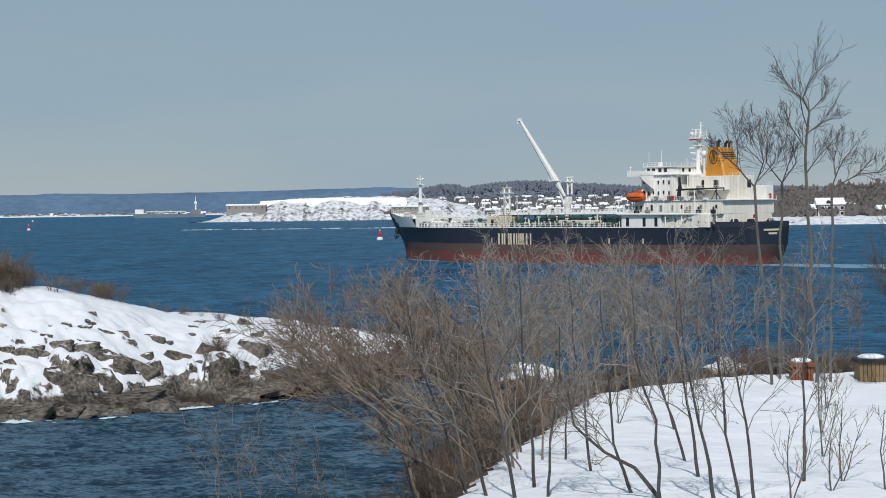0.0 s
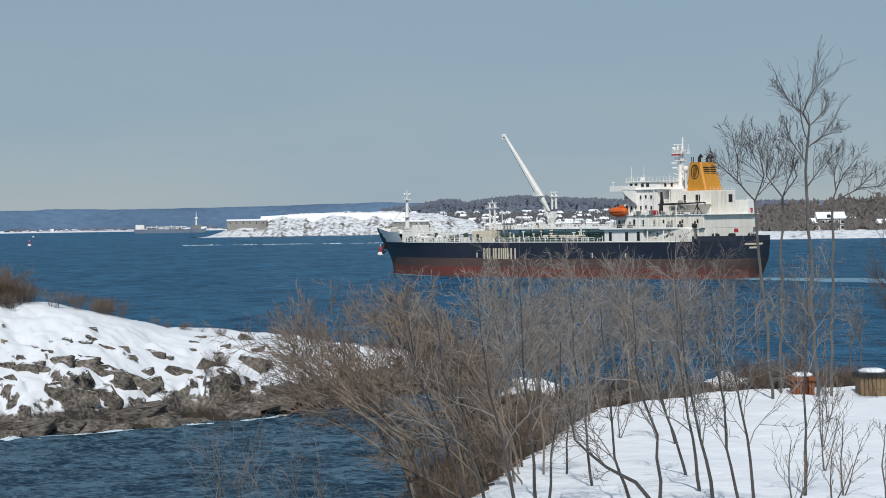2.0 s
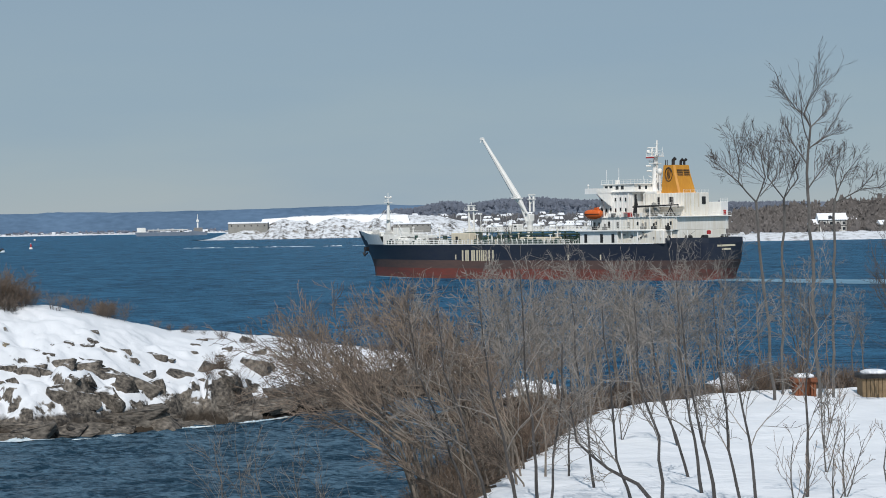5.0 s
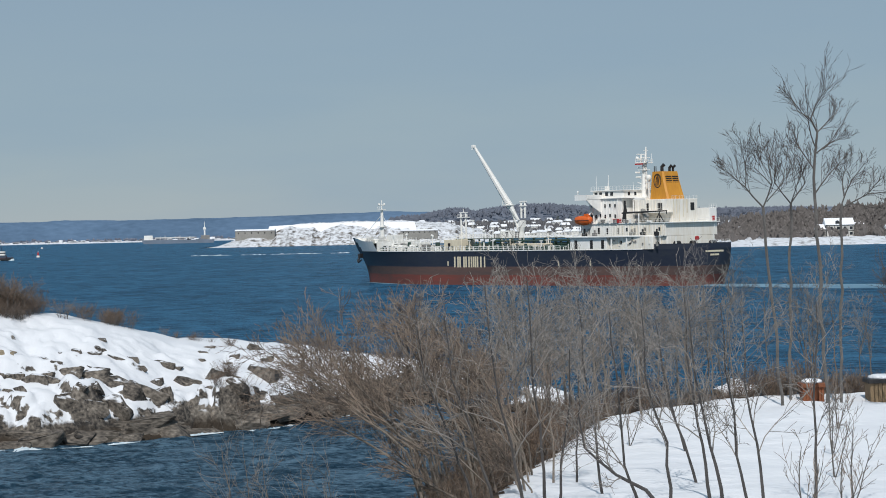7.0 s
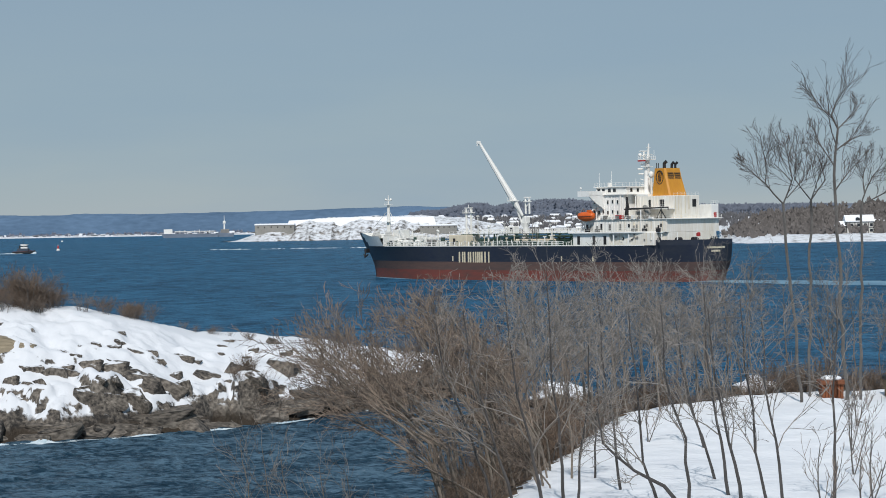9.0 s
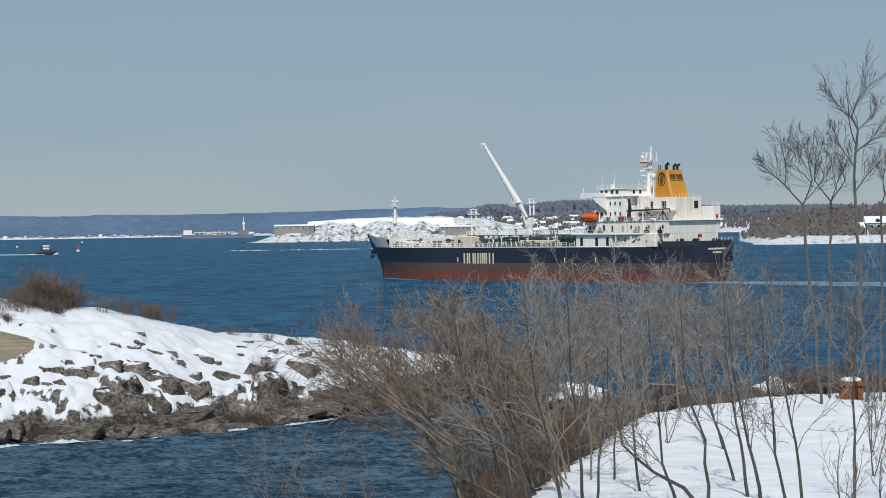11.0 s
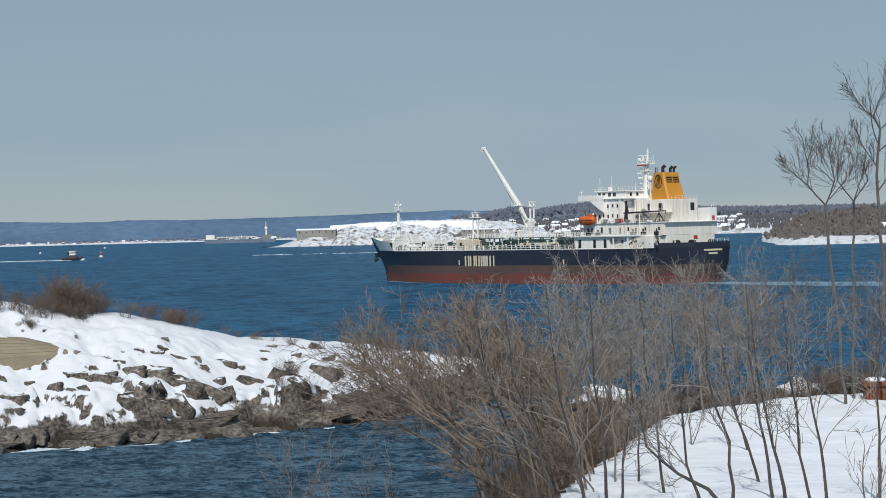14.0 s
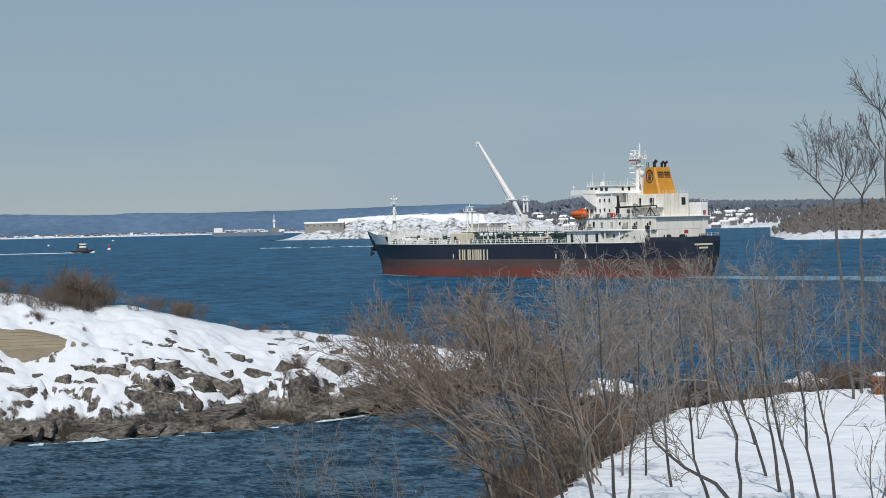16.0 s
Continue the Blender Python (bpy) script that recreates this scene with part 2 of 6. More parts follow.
BOOT = surface("red_antifouling", (0.21, 0.05, 0.038), (0.09, 0.05, 0.042), 0.8, 0.11, 0.8, 0.1, 0.1, stretch=(0.35, 1, 2.0))
BOOT_TOP = surface("faded_boot_top", (0.13, 0.075, 0.062), (0.075, 0.055, 0.052), 0.8, 0.11, 0.8, 0.1, 0.1, stretch=(0.35, 1, 2.0))
DARK_RED = surface("dark_red_paint", (0.16, 0.035, 0.03), (0.09, 0.03, 0.03), 0.6, 0.8, 6, 0.0)
WHITE = surface("white_ship_paint", (0.87, 0.865, 0.84), (0.74, 0.715, 0.66), 0.5, 0.16, 1.3, 0.05, 0.05, stretch=(1, 1, 0.3))
IVORY = surface("stained_ivory_paint", (0.87, 0.85, 0.80), (0.70, 0.635, 0.53), 0.55, 0.22, 1.6, 0.05, 0.05, stretch=(1.4, 1.4, 0.18))
CREAM = surface("cream_paint", (0.78, 0.70, 0.55), (0.60, 0.52, 0.40), 0.55, 0.2, 1.5, 0.05, 0.05, stretch=(1, 1, 0.4))
DECK_GREEN = surface("green_deck_paint", (0.03, 0.085, 0.06), (0.05, 0.07, 0.055), 0.6, 0.15, 1.5, 0.1, 0.05)
PIPE = surface("green_pipe_paint", (0.03, 0.075, 0.058), (0.05, 0.07, 0.06), 0.5, 0.3, 2.0, 0.0)
YELLOW = surface("yellow_funnel_paint", (0.62, 0.29, 0.03), (0.50, 0.20, 0.025), 0.5, 0.3, 2.0, 0.0, stretch=(1, 1, 0.2))
BLACK = surface("black_paint", (0.012, 0.012, 0.014), (0.03, 0.028, 0.028), 0.5, 0.5, 4, 0.0)
ORANGE = surface("orange_lifeboat_paint", (0.72, 0.14, 0.02), (0.55, 0.10, 0.02), 0.45, 0.5, 4, 0.0)
LETTER = surface("cream_lettering", (0.72, 0.64, 0.46), (0.60, 0.52, 0.38), 0.6, 0.4, 3, 0.0)
RED = surface("red_paint", (0.45, 0.03, 0.03), (0.30, 0.03, 0.03), 0.5, 0.8, 6, 0.0)
GLASS = surface("dark_window_glass", (0.02, 0.022, 0.026), (0.03, 0.034, 0.04), 0.12, 0.4, 3, 0.0, spec=0.6)
FOAM = surface("sea_foam", (0.75, 0.80, 0.82), (0.30, 0.42, 0.50), 0.8, 0.3, 2.2, 0.6, 0.15)
WAKE = surface("wake_foam", (0.22, 0.36, 0.45), (0.05, 0.15, 0.24), 0.5, 0.06, 0.5, 0.6, 0.3, stretch=(0.3, 1, 1))
GRANITE = surface("granite_wall", (0.30, 0.29, 0.265), (0.20, 0.195, 0.18), 0.85, 0.08, 0.6, 0.3, 0.3)
CONCRETE = surface("weathered_concrete", (0.30, 0.25, 0.175), (0.20, 0.165, 0.115), 0.85, 0.4, 5, 0.4, 0.05, stretch=(0.4, 1, 2.5))
SIDING = surface("pale_siding", (0.62, 0.61, 0.58), (0.48, 0.47, 0.45), 0.7, 0.1, 1.0, 0.0)
SIDING_GREY = surface("grey_siding", (0.24, 0.23, 0.22), (0.16, 0.155, 0.15), 0.7, 0.1, 1.0, 0.0)
RUST_WOOD = surface("red_brown_wood", (0.23, 0.075, 0.03), (0.12, 0.045, 0.022), 0.8, 3, 22, 0.4, 0.02, stretch=(1, 1, 3))
OLD_WOOD = surface("grey_brown_wood", (0.27, 0.19, 0.11), (0.15, 0.105, 0.06), 0.85, 3, 22, 0.4, 0.02, stretch=(1, 1, 3))


# ---------------- mesh tools ----------------
class Shape:
    """Vertices and faces of one part."""

    def __init__(self):
        self.v, self.f = [], []

    def add(self, verts, faces):
        k = len(self.v)
        self.v.extend(tuple(p) for p in verts)
        self.f.extend(tuple(i + k for i in f) for f in faces)
        return self

    def box(self, x0, x1, y0, y1, z0, z1):
        c = [(x, y, z) for z in (z0, z1) for y in (y0, y1) for x in (x0, x1)]
        return self.add(c, [(0, 2, 3, 1), (4, 5, 7, 6), (0, 1, 5, 4), (2, 6, 7, 3), (0, 4, 6, 2), (1, 3, 7, 5)])

    def slab(self, x0, x1, y0, y1, z0, z1, b=0.05):
        """A box with bevelled upright edges and top rim."""
        ring = lambda i, z: [(x0 + i + b, y0 + i, z), (x1 - i - b, y0 + i, z), (x1 - i, y0 + i + b, z), (x1 - i, y1 - i - b, z),
                             (x1 - i - b, y1 - i, z), (x0 + i + b, y1 - i, z), (x0 + i, y1 - i - b, z), (x0 + i, y0 + i + b, z)]
        return self.rings([ring(0, z0), ring(0, z1 - b), ring(b, z1)])

    def rings(self, loops, caps=True):
        """A skin over loops of equal length."""
        n = len(loops[0])
        verts = [p for r in loops for p in r]
        faces = [(i * n + j, i * n + (j + 1) % n, (i + 1) * n + (j + 1) % n, (i + 1) * n + j) for i in range(len(loops) - 1) for j in range(n)]
        if caps:
            faces += [tuple(range(n))[::-1], tuple(range((len(loops) - 1) * n, len(loops) * n))]
        return self.add(verts, faces)

    def tube(self, pts, radii, n=6, caps=True):
        """A round bar along points, with a radius at each."""
        loops = []
        pts = [Vector(p) for p in pts]
        side = None
        for i, p in enumerate(pts):
            d = pts[min(i + 1, len(pts) - 1)] - pts[max(i - 1, 0)]
            d.normalize()
            if side is None:
                side = d.cross(Vector((0.3, 0.2, 1.0)) if abs(d.z) < 0.9 else Vector((1, 0, 0.1)))
            side = side - d * side.dot(d)
            side.normalize()
            up = d.cross(side)
            r = radii[i] if isinstance(radii, (list, tuple)) else radii
            loops.append([p + (side * math.cos(2 * math.pi * k / n) + up * math.sin(2 * math.pi * k / n)) * r for k in range(n)])
        return self.rings(loops, caps)

    def bar(self, p, q, r, n=6):
        return self.tube([p, q], r, n)

    def lump(self, centre, size, seed, rough=0.25, nu=8, nv=6):
        """An uneven stone or clump."""
        c, loops = Vector(centre), []
        for i in range(1, nv):
            th = math.pi * i / nv
            row = []
            for j in range(nu):
                ph = 2 * math.pi * j / nu
                d = Vector((math.sin(th) * math.cos(ph), math.sin(th) * math.sin(ph), -math.cos(th)))
                k = 1 + rough * 2 * noise.noise(d * 1.7 + Vector((seed * 7.3, seed * 3.1, seed)))
                row.append(c + Vector((d.x * size[0], d.y * size[1], d.z * size[2])) * k)
            loops.append(row)
        return self.rings(loops)


def mesh_of(name, shape, material, smooth=False):
    me = bpy.data.meshes.new(name)
    me.from_pydata(shape.v, [], shape.f)
    for m in material if isinstance(material, (list, tuple)) else (material,):
        me.materials.append(m)
    if smooth:
        me.shade_smooth()
    me.update()
    return me


def part(name, shape, material, parent, label="", smooth=False):
    ob = new(name, mesh_of(name, shape, material, smooth))
    ob.parent = parent
    if label:
        ob["label"] = label
    return ob


def thing(name, label, category, at=None, group="", kind=""):
    ob = new(name)
    ob.empty_display_size = 0.5
    if at is not None:
        ob.matrix_basis = at
    return tagged(ob, label, category, group, kind)


def solid(name, shape, material, label, category, at=None, kind="", smooth=False, group=""):
    ob = new(name, mesh_of(name, shape, material, smooth))
    if at is not None:
        ob.matrix_basis = at
    return tagged(ob, label, category, group, kind)


def grid(xs, ys, height):
    """A height field over two lists of coordinates."""
    s = Shape()
    nx = len(xs)
    s.v = [(x, y, height(x, y)) for y in ys for x in xs]
    s.f = [(j * nx + i, j * nx + i + 1, (j + 1) * nx + i + 1, (j + 1) * nx + i) for j in range(len(ys) - 1) for i in range(nx - 1)]
    return s


def fbm(x, y, z=0.0, octaves=4):
    return noise.fractal(Vector((x, y, z)), 1.0, 2.0, octaves)


def smooth_step(a, b, x):
    t = min(max((x - a) / (b - a), 0.0), 1.0)
    return t * t * (3 - 2 * t)


def line(points, x):
    """Piecewise linear value at x."""
    for (x0, y0), (x1, y1) in zip(points, points[1:]):
        if x <= x1:
            return y0 + (y1 - y0) * max(x - x0, 0) / (x1 - x0)
    return points[-1][1]


# ---------------- sea ----------------
def steps(spans):
    """Coordinates from spans of (start, end, spacing)."""
    out = []
    for a, b, s in spans:
        out += list(np.arange(a, b - s * 0.5, s))
    return np.array(out + [spans[-1][1]])


def sea_sheet():
    """One water sheet to the horizon; wind waves stand in it wherever its mesh is fine enough to carry them."""
    gx = steps([(-9000, -1200, 1300), (-1200, -120, 60), (-120, -52, 2.0), (-52, 14, 0.3), (14, 120, 2.0), (120, 1200, 60), (1200, 9000, 1300)])
    gy = steps([(-900, 100, 100), (100, 140, 1.0), (140, 252, 0.3), (252, 420, 1.0), (420, 800, 2.5), (800, 3000, 25), (3000, 9000, 600)])
    X, Y = np.meshgrid(gx, gy)
    space = np.maximum(np.gradient(gx)[None, :], np.gradient(gy)[:, None])
    rs = np.random.RandomState(5)
    Z = np.zeros_like(X)
    for k in range(46):
        length = 0.85 * 5 ** rs.rand()
        way = math.radians(-82 + 24 * rs.randn())
        wave = np.sin(2 * np.pi / length * (X * math.cos(way) + Y * math.sin(way)) + 2.5 * np.sin(X * 0.11 * rs.rand() + Y * 0.07 * rs.rand()) + 6.28 * rs.rand())
        Z += np.clip((length / space - 2.2) / 1.5, 0, 1) * 0.0072 * min(length, 2.2) * wave
    Z += 0.2 * np.sign(Z) * Z * Z / 0.05
    s, nx, ny = Shape(), len(gx), len(gy)
    s.v = np.stack([X, Y, Z], -1).reshape(-1, 3).tolist()
    s.f = [(j * nx + i, j * nx + i + 1, (j + 1) * nx + i + 1, (j + 1) * nx + i) for j in range(ny - 1) for i in range(nx - 1)]
    return s


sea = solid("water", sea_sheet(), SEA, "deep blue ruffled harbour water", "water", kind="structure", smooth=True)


# ---------------- near bank ----------------
EDGE = [(-20, -4.0), (0, -2.0), (14, -0.55), (22, 0.12), (28, 0.8), (34, 1.82), (40, 3.05), (43, 4.2), (46, 6.0), (48, 9.0), (49.5, 14.0), (51, 40.0)]


def bank(x, y):
    """Snow bank that falls steeply to the cove past its brink."""
    e = line(EDGE, y) - x
    if y > 46:
        e = max(e, (y - 47.5 - 0.05 * max(x - 8, 0)))
    z = 17.6 - 0.0355 * y + 0.10 * fbm(x * 0.25, y * 0.18, 3) + 0.035 * fbm(x * 1.1, y * 0.9, 8)
    z += 0.10 * smooth_step(-2.0, -0.3, e) * smooth_step(30, 40, y)
    if e > -0.25:
        k = e + 0.25
        z -= 0.75 * k * k / (k + 0.7) + 0.12 * k * fbm(x * 0.5, y * 0.4, 5)
    return max(z, -2.5)


xs = [-60 + i * 2 for i in range(25)] + [-10 + i * 0.2 for i in range(45)] + [-1 + i * 0.08 for i in range(126)] + [9.2 + i * 0.3 for i in range(22)] + [16 + i * 3 for i in range(20)]
ys = [-30 + i * 0.4 for i in range(100)] + [10 + i * 0.4 for i in range(25)] + [20 + i * 0.12 for i in range(250)] + [50 + i * 0.5 for i in range(20)] + [60 + i * 2.5 for i in range(25)]
bank_shape = grid(xs, ys, bank)
ground = solid("ground", bank_shape, (SNOW, LITTER), "snow-covered bank with a brown leaf-littered slope", "ground", kind="structure", smooth=True)
for poly in ground.data.polygons:
    c = poly.center
    e = line(EDGE, c.y) - c.x
    if c.y > 46:
        e = max(e, c.y - 47.5 - 0.05 * max(c.x - 8, 0))
    if e + 0.25 * noise.noise(c * 2.0) > 0.05:
        poly.material_index = 1


# ---------------- rocky headland ----------------
FRONT = [(-140, 180), (-80, 188), (-60, 187.5), (-49, 190.5), (-42.5, 194), (-34, 197), (-25, 205), (-19, 210), (-14, 218), (-7, 229), (1.5, 243), (12, 300)]
CREST = [(-140, 13.5), (-60, 13.6), (-54, 13.5), (-51.5, 13.2), (-48.5, 12.1), (-41.8, 11.7), (-37.4, 10.75), (-33, 9.45), (-30, 8.3), (-25, 7.9), (-20, 7.3), (-12, 5.3), (-5, 3.6), (1.5, 1.2), (6, -3)]


def headland(x, y):
    """A low ledge headland: a broken face towards the cove, snow slope to the crest, then down to the sea."""
    s = y - line(FRONT, x) + 1.6 * fbm(x * 0.16, y * 0.1, 2) + 0.7 * fbm(x * 0.6, y * 0.6, 7)
    top = line(CREST, x)
    if s < 0:
        return max(-3.0, s * 1.5)
    lift = min(3.0, 0.40 * top + 0.4)
    z = lift * smooth_step(0, 4.2, s) + (top - lift) * smooth_step(1.0, 24, s) ** 0.9
    if s > 26:
        z -= (s - 26) ** 1.25 * 0.32
    rocky = smooth_step(0.2, 2.5, s) * (1 - smooth_step(4.5, 8.5, s))
    wx, wy = x + 1.6 * fbm(x * 0.2, y * 0.2, 51, 3), y + 1.6 * fbm(x * 0.2, y * 0.2, 61, 3)
    for size, amount, depth in ((6.5, 1.9, 3), (2.6, 0.8, 17)):
        d, c = noise.voronoi(Vector((wx / size, wy / (size * 0.8), depth)))
        tone = noise.noise(c[0] * 5.3 + Vector((1.7, 2.3, 0)))
        z += max(rocky, 0.10 * (1 - smooth_step(12, 24, s))) * amount * (0.5 + 1.6 * tone) * smooth_step(0.0, 0.26, d[1] - d[0])
    # drifts and a few bare ledges higher up the slope
    ledge = smooth_step(8, 12, s) * (1 - smooth_step(17, 23, s))
    z += ledge * (0.5 * smooth_step(0.15, 0.4, fbm(x * 0.17 + 3, y * 0.3, 83, 3)) + 0.4 * fbm(x * 0.25, y * 0.4, 29, 2))
    z += 0.10 * fbm(x * 0.7, y * 0.7, 1) * (1 if s < 10 else 0.3) + 0.35 * fbm(x * 0.12, y * 0.12, 41, 2)
    return max(z, -3.0)


hx = [-140 + i * 2.0 for i in range(35)] + [-70 + i * 0.28 for i in range(293)]
hy = [174 + i * 0.3 for i in range(260)] + [252 + i * 2.5 for i in range(22)]
headland_ob = solid("headland", grid(hx, hy, headland), LEDGE, "brown ledge headland under patchy snow, wet at the waterline", "headland", kind="structure", smooth=True)

WET_CRAG = rock_snow_material("wet_ledge_rock", 3.0, 3.1, 0.75, False)
CRAG = rock_snow_material("ledge_rock", 0.86, 0.95, 0.75, False)


def crag(seed, material=CRAG):
    """An angular block of split ledge, about one metre in half-length."""
    r, bm = random.Random(seed), bmesh.new()
    for _ in range(22):
        p = Vector((r.uniform(-1, 1), r.uniform(-0.8, 0.8), r.uniform(-0.8, 0.8)))
        p.z = max(-0.62, min(0.62 + 0.25 * p.x, p.z * 1.25))
        p.y = max(p.y, -0.62)
        bm.verts.new(p)
    hull = bmesh.ops.convex_hull(bm, input=list(bm.verts))
    bmesh.ops.delete(bm, geom=list({v for v in hull["geom_interior"] + hull["geom_unused"] if isinstance(v, bmesh.types.BMVert)}), context="VERTS")
    bmesh.ops.bevel(bm, geom=list(bm.edges), offset=0.03, segments=1, affect="EDGES")
    me = bpy.data.meshes.new("rock")
    bm.to_mesh(me)
    bm.free()
    me.materials.append(material)
    return me


CRAGS = [crag(k + 1) for k in range(10)]
SHORE_CRAGS = [crag(k + 21, WET_CRAG) for k in range(8)]
rng = random.Random(4)


def set_rock(x, s, w, h, dip, kinds=CRAGS):
    """A block at the distance s behind the waterline, w long and h high, its bedding dipping along the shore."""
    y = line(FRONT, x) + s
    ob = new("rock", rng.choice(kinds))
    ob.parent = headland_ob
    ob.matrix_basis = pose(x, y + 0.25 * w, headland(x, y) - 0.22 * h, rng.uniform(2, 24), dip + rng.uniform(-14, 16), rng.uniform(-38, 38)) @ Matrix.Diagonal((0.95 * w, 0.6 * w, 1.0 * h, 1))


# lone blocks on the upper snow: along, behind the waterline, length, height
for row in [(-41.2, 12.1, 1.4, 0.6), (-39.3, 13.3, 1.2, 0.3), (-37.9, 13.5, 1.0, 0.6), (-36.3, 13.7, 1.2, 0.8), (-35.7, 14.4, 1.5, 0.9), (-36.3, 16.6, 1.0, 0.4),
            (-34.0, 13.4, 1.5, 0.4), (-32.7, 13.8, 1.2, 0.7), (-32.0, 12.5, 1.5, 0.7), (-30.1, 13.3, 1.7, 1.0), (-43.9, 9.0, 1.0, 0.6), (-42.6, 9.1, 0.7, 0.5)]:
    set_rock(row[0], row[1], 0.9 * row[2], 0.9 * row[3], 16)
for row in [(-39.3, 10.1, 0.8, 0.5), (-30.4, 10.1, 1.2, 0.9), (-26.4, 18.8, 1.2, 0.6), (-26.5, 16.4, 0.9, 0.4), (-26.6, 14.9, 1.1, 0.6), (-28.9, 12.9, 1.1, 0.5),
            (-23.3, 14.1, 0.8, 0.5), (-21.4, 18.5, 1.6, 0.7), (-23.9, 13.5, 0.8, 0.7)]:
    set_rock(row[0], row[1], 0.9 * row[2], 0.9 * row[3], 14)
# split ledges of the face
for row in [(-50.2, 9.1, 1.5, 1.2), (-47.5, 9.3, 1.0, 1.1), (-48.3, 6.0, 2.1, 1.2), (-47.4, 4.2, 1.0, 0.6), (-46.3, 6.8, 0.8, 0.9), (-44.7, 7.0, 1.4, 1.4), (-43.7, 4.6, 0.9, 1.4), (-43.1, 6.0, 0.8, 0.7),
            (-42.8, 8.3, 1.7, 1.4), (-41.8, 6.1, 1.2, 1.4), (-40.9, 7.6, 1.6, 2.1), (-40.2, 8.6, 1.4, 1.2), (-38.3, 9.5, 2.1, 1.2), (-36.6, 10.0, 2.9, 1.2), (-35.1, 10.3, 1.9, 0.7), (-39.3, 7.7, 2.1, 1.3)]:
    set_rock(*row, 9)
for row in [(-37.1, 4.4, 1.4, 0.7), (-36.0, 3.7, 0.8, 0.6), (-37.0, 3.8, 2.3, 1.8), (-35.1, 3.4, 2.1, 1.4), (-34.8, 4.8, 1.3, 1.0), (-33.1, 6.1, 3.1, 1.4), (-31.0, 5.2, 2.8, 1.7), (-33.5, 4.3, 2.8, 2.0), (-32.6, 3.6, 1.6, 2.0),
            (-28.8, 4.0, 1.5, 2.0), (-26.5, 8.2, 2.4, 1.0), (-24.9, 6.3, 1.1, 0.8), (-24.3, 9.4, 2.0, 1.5), (-22.4, 3.0, 1.9, 1.9), (-20.7, 9.4, 2.4, 2.3), (-20.0, 14.3, 1.2, 1.1), (-18.9, 9.9, 1.3, 1.4)]:
    set_rock(*row, 11)
# broken blocks along the waterline
for k in range(60):
    x = -63 + k * 1.06 + rng.uniform(-0.5, 0.5)
    w = rng.uniform(2.0, 4.2)
    set_rock(x, rng.uniform(0.2, 2.0), w, w * rng.uniform(0.28, 0.5), 6, SHORE_CRAGS)

slab_shape = Shape()
SLAB = [(-62, 1.8), (-56, 2.0), (-52, 1.95), (-49, 1.6), (-46, 0.9), (-43.4, 0.1)]
loops = []
for x, h in SLAB:
    y = line(FRONT, x) + 12.7
    b = 8.2
    courses = []
    for c in range(8):
        v0, v1 = c / 8, (c + 0.82) / 8
        jut = 0.05 * noise.noise(Vector((x * 0.4, c * 3.1, 0)))
        for v, inset in ((v0, 0.0), (v1, 0.0), (v1 + 0.01, 0.05)):
            rise = min(2.5 * v, h)
            courses.append((x, y - 1.0 + 1.1 * rise + inset + jut, b + 0.1 + rise))
    loops.append([(x, y + 4, b - 3), (x, y - 1.4, b - 3)] + courses + [(x, y - 0.9 + 1.1 * h, b + 0.12 + h), (x, y + 4, b + 0.1 + h)])
slab_shape.rings(loops)
solid("concrete_slab", slab_shape, CONCRETE, "tan weathered concrete slab half buried in snow", "slab")


def surf(name, pts, width, seed):
    """A low ragged strip of foam."""
    s, n = Shape(), len(pts) * 9
    r = random.Random(seed)
    row = []
    for i in range(n):
        t = i / (n - 1) * (len(pts) - 1)
        k = min(int(t), len(pts) - 2)
        p = Vector(pts[k]).lerp(Vector(pts[k + 1]), t - k)
        w = width * max(0.04, 0.45 + 1.5 * noise.noise(Vector((p.x * 0.55, seed * 3.7, 0.5))) + 0.25 * r.random()) * math.sin(math.pi * (i + 0.5) / n) ** 0.5
        row.append([(p.x, p.y - w, 0.03), (p.x, p.y - w * 0.4, 0.05 + 0.15 * w * r.random()), (p.x, p.y + w * 0.5, 0.05 + w * (0.22 + 0.2 * r.random())), (p.x, p.y + w, 0.02)])
    s.rings(row)
    return s


foams = []
for seed, (x0, x1, off, w) in enumerate([(-47, -42, -1.2, 0.35), (-42.5, -37, -1.3, 0.8), (-38, -30, -1.5, 0.4), (-28, -23, -1.4, 0.35), (-21, -16, -1.5, 0.55), (-12, -6, -1.3, 0.5), (-60, -52, -1.3, 0.5)]):
    pts = [(x0 + (x1 - x0) * i / 4, line(FRONT, x0 + (x1 - x0) * i / 4) + off, 0) for i in range(5)]
    foams.append(solid("surf_foam", surf("foam", pts, w, seed), FOAM, "white surf breaking against the wet rocks", "foam", kind="stuff"))


def ledge_stone(x, y, z, r, seed):
    s = Shape().lump((0, 0, 0), (r * 1.4, r, r * 0.8), seed, 0.3, 14, 10)
    solid("boulder", s, rock_snow_material("boulder_rock", 0.35, 0.55, 0.8, False), "brown boulder capped with snow", "boulder", pose(x, y, z), smooth=True)


ledge_stone(3.05, 75, 13.5, 0.75, 3)
ledge_stone(9.4, 70, 14.15, 0.6, 6)
# half-tide rocks off the point
for k, (x, y, r) in enumerate([(0.8, 206, 1.3), (3.2, 214, 1.0), (1.8, 222, 1.1), (-3.5, 210, 0.8)]):
    solid("tide_rock", Shape().lump((0, 0, 0), (r * 1.8, r, r * 0.6), k + 9, 0.3, 12, 8), LEDGE, "dark half-tide rock with a patch of snow and foam", "rock", pose(x, y, 0.25), group="half-tide rocks")


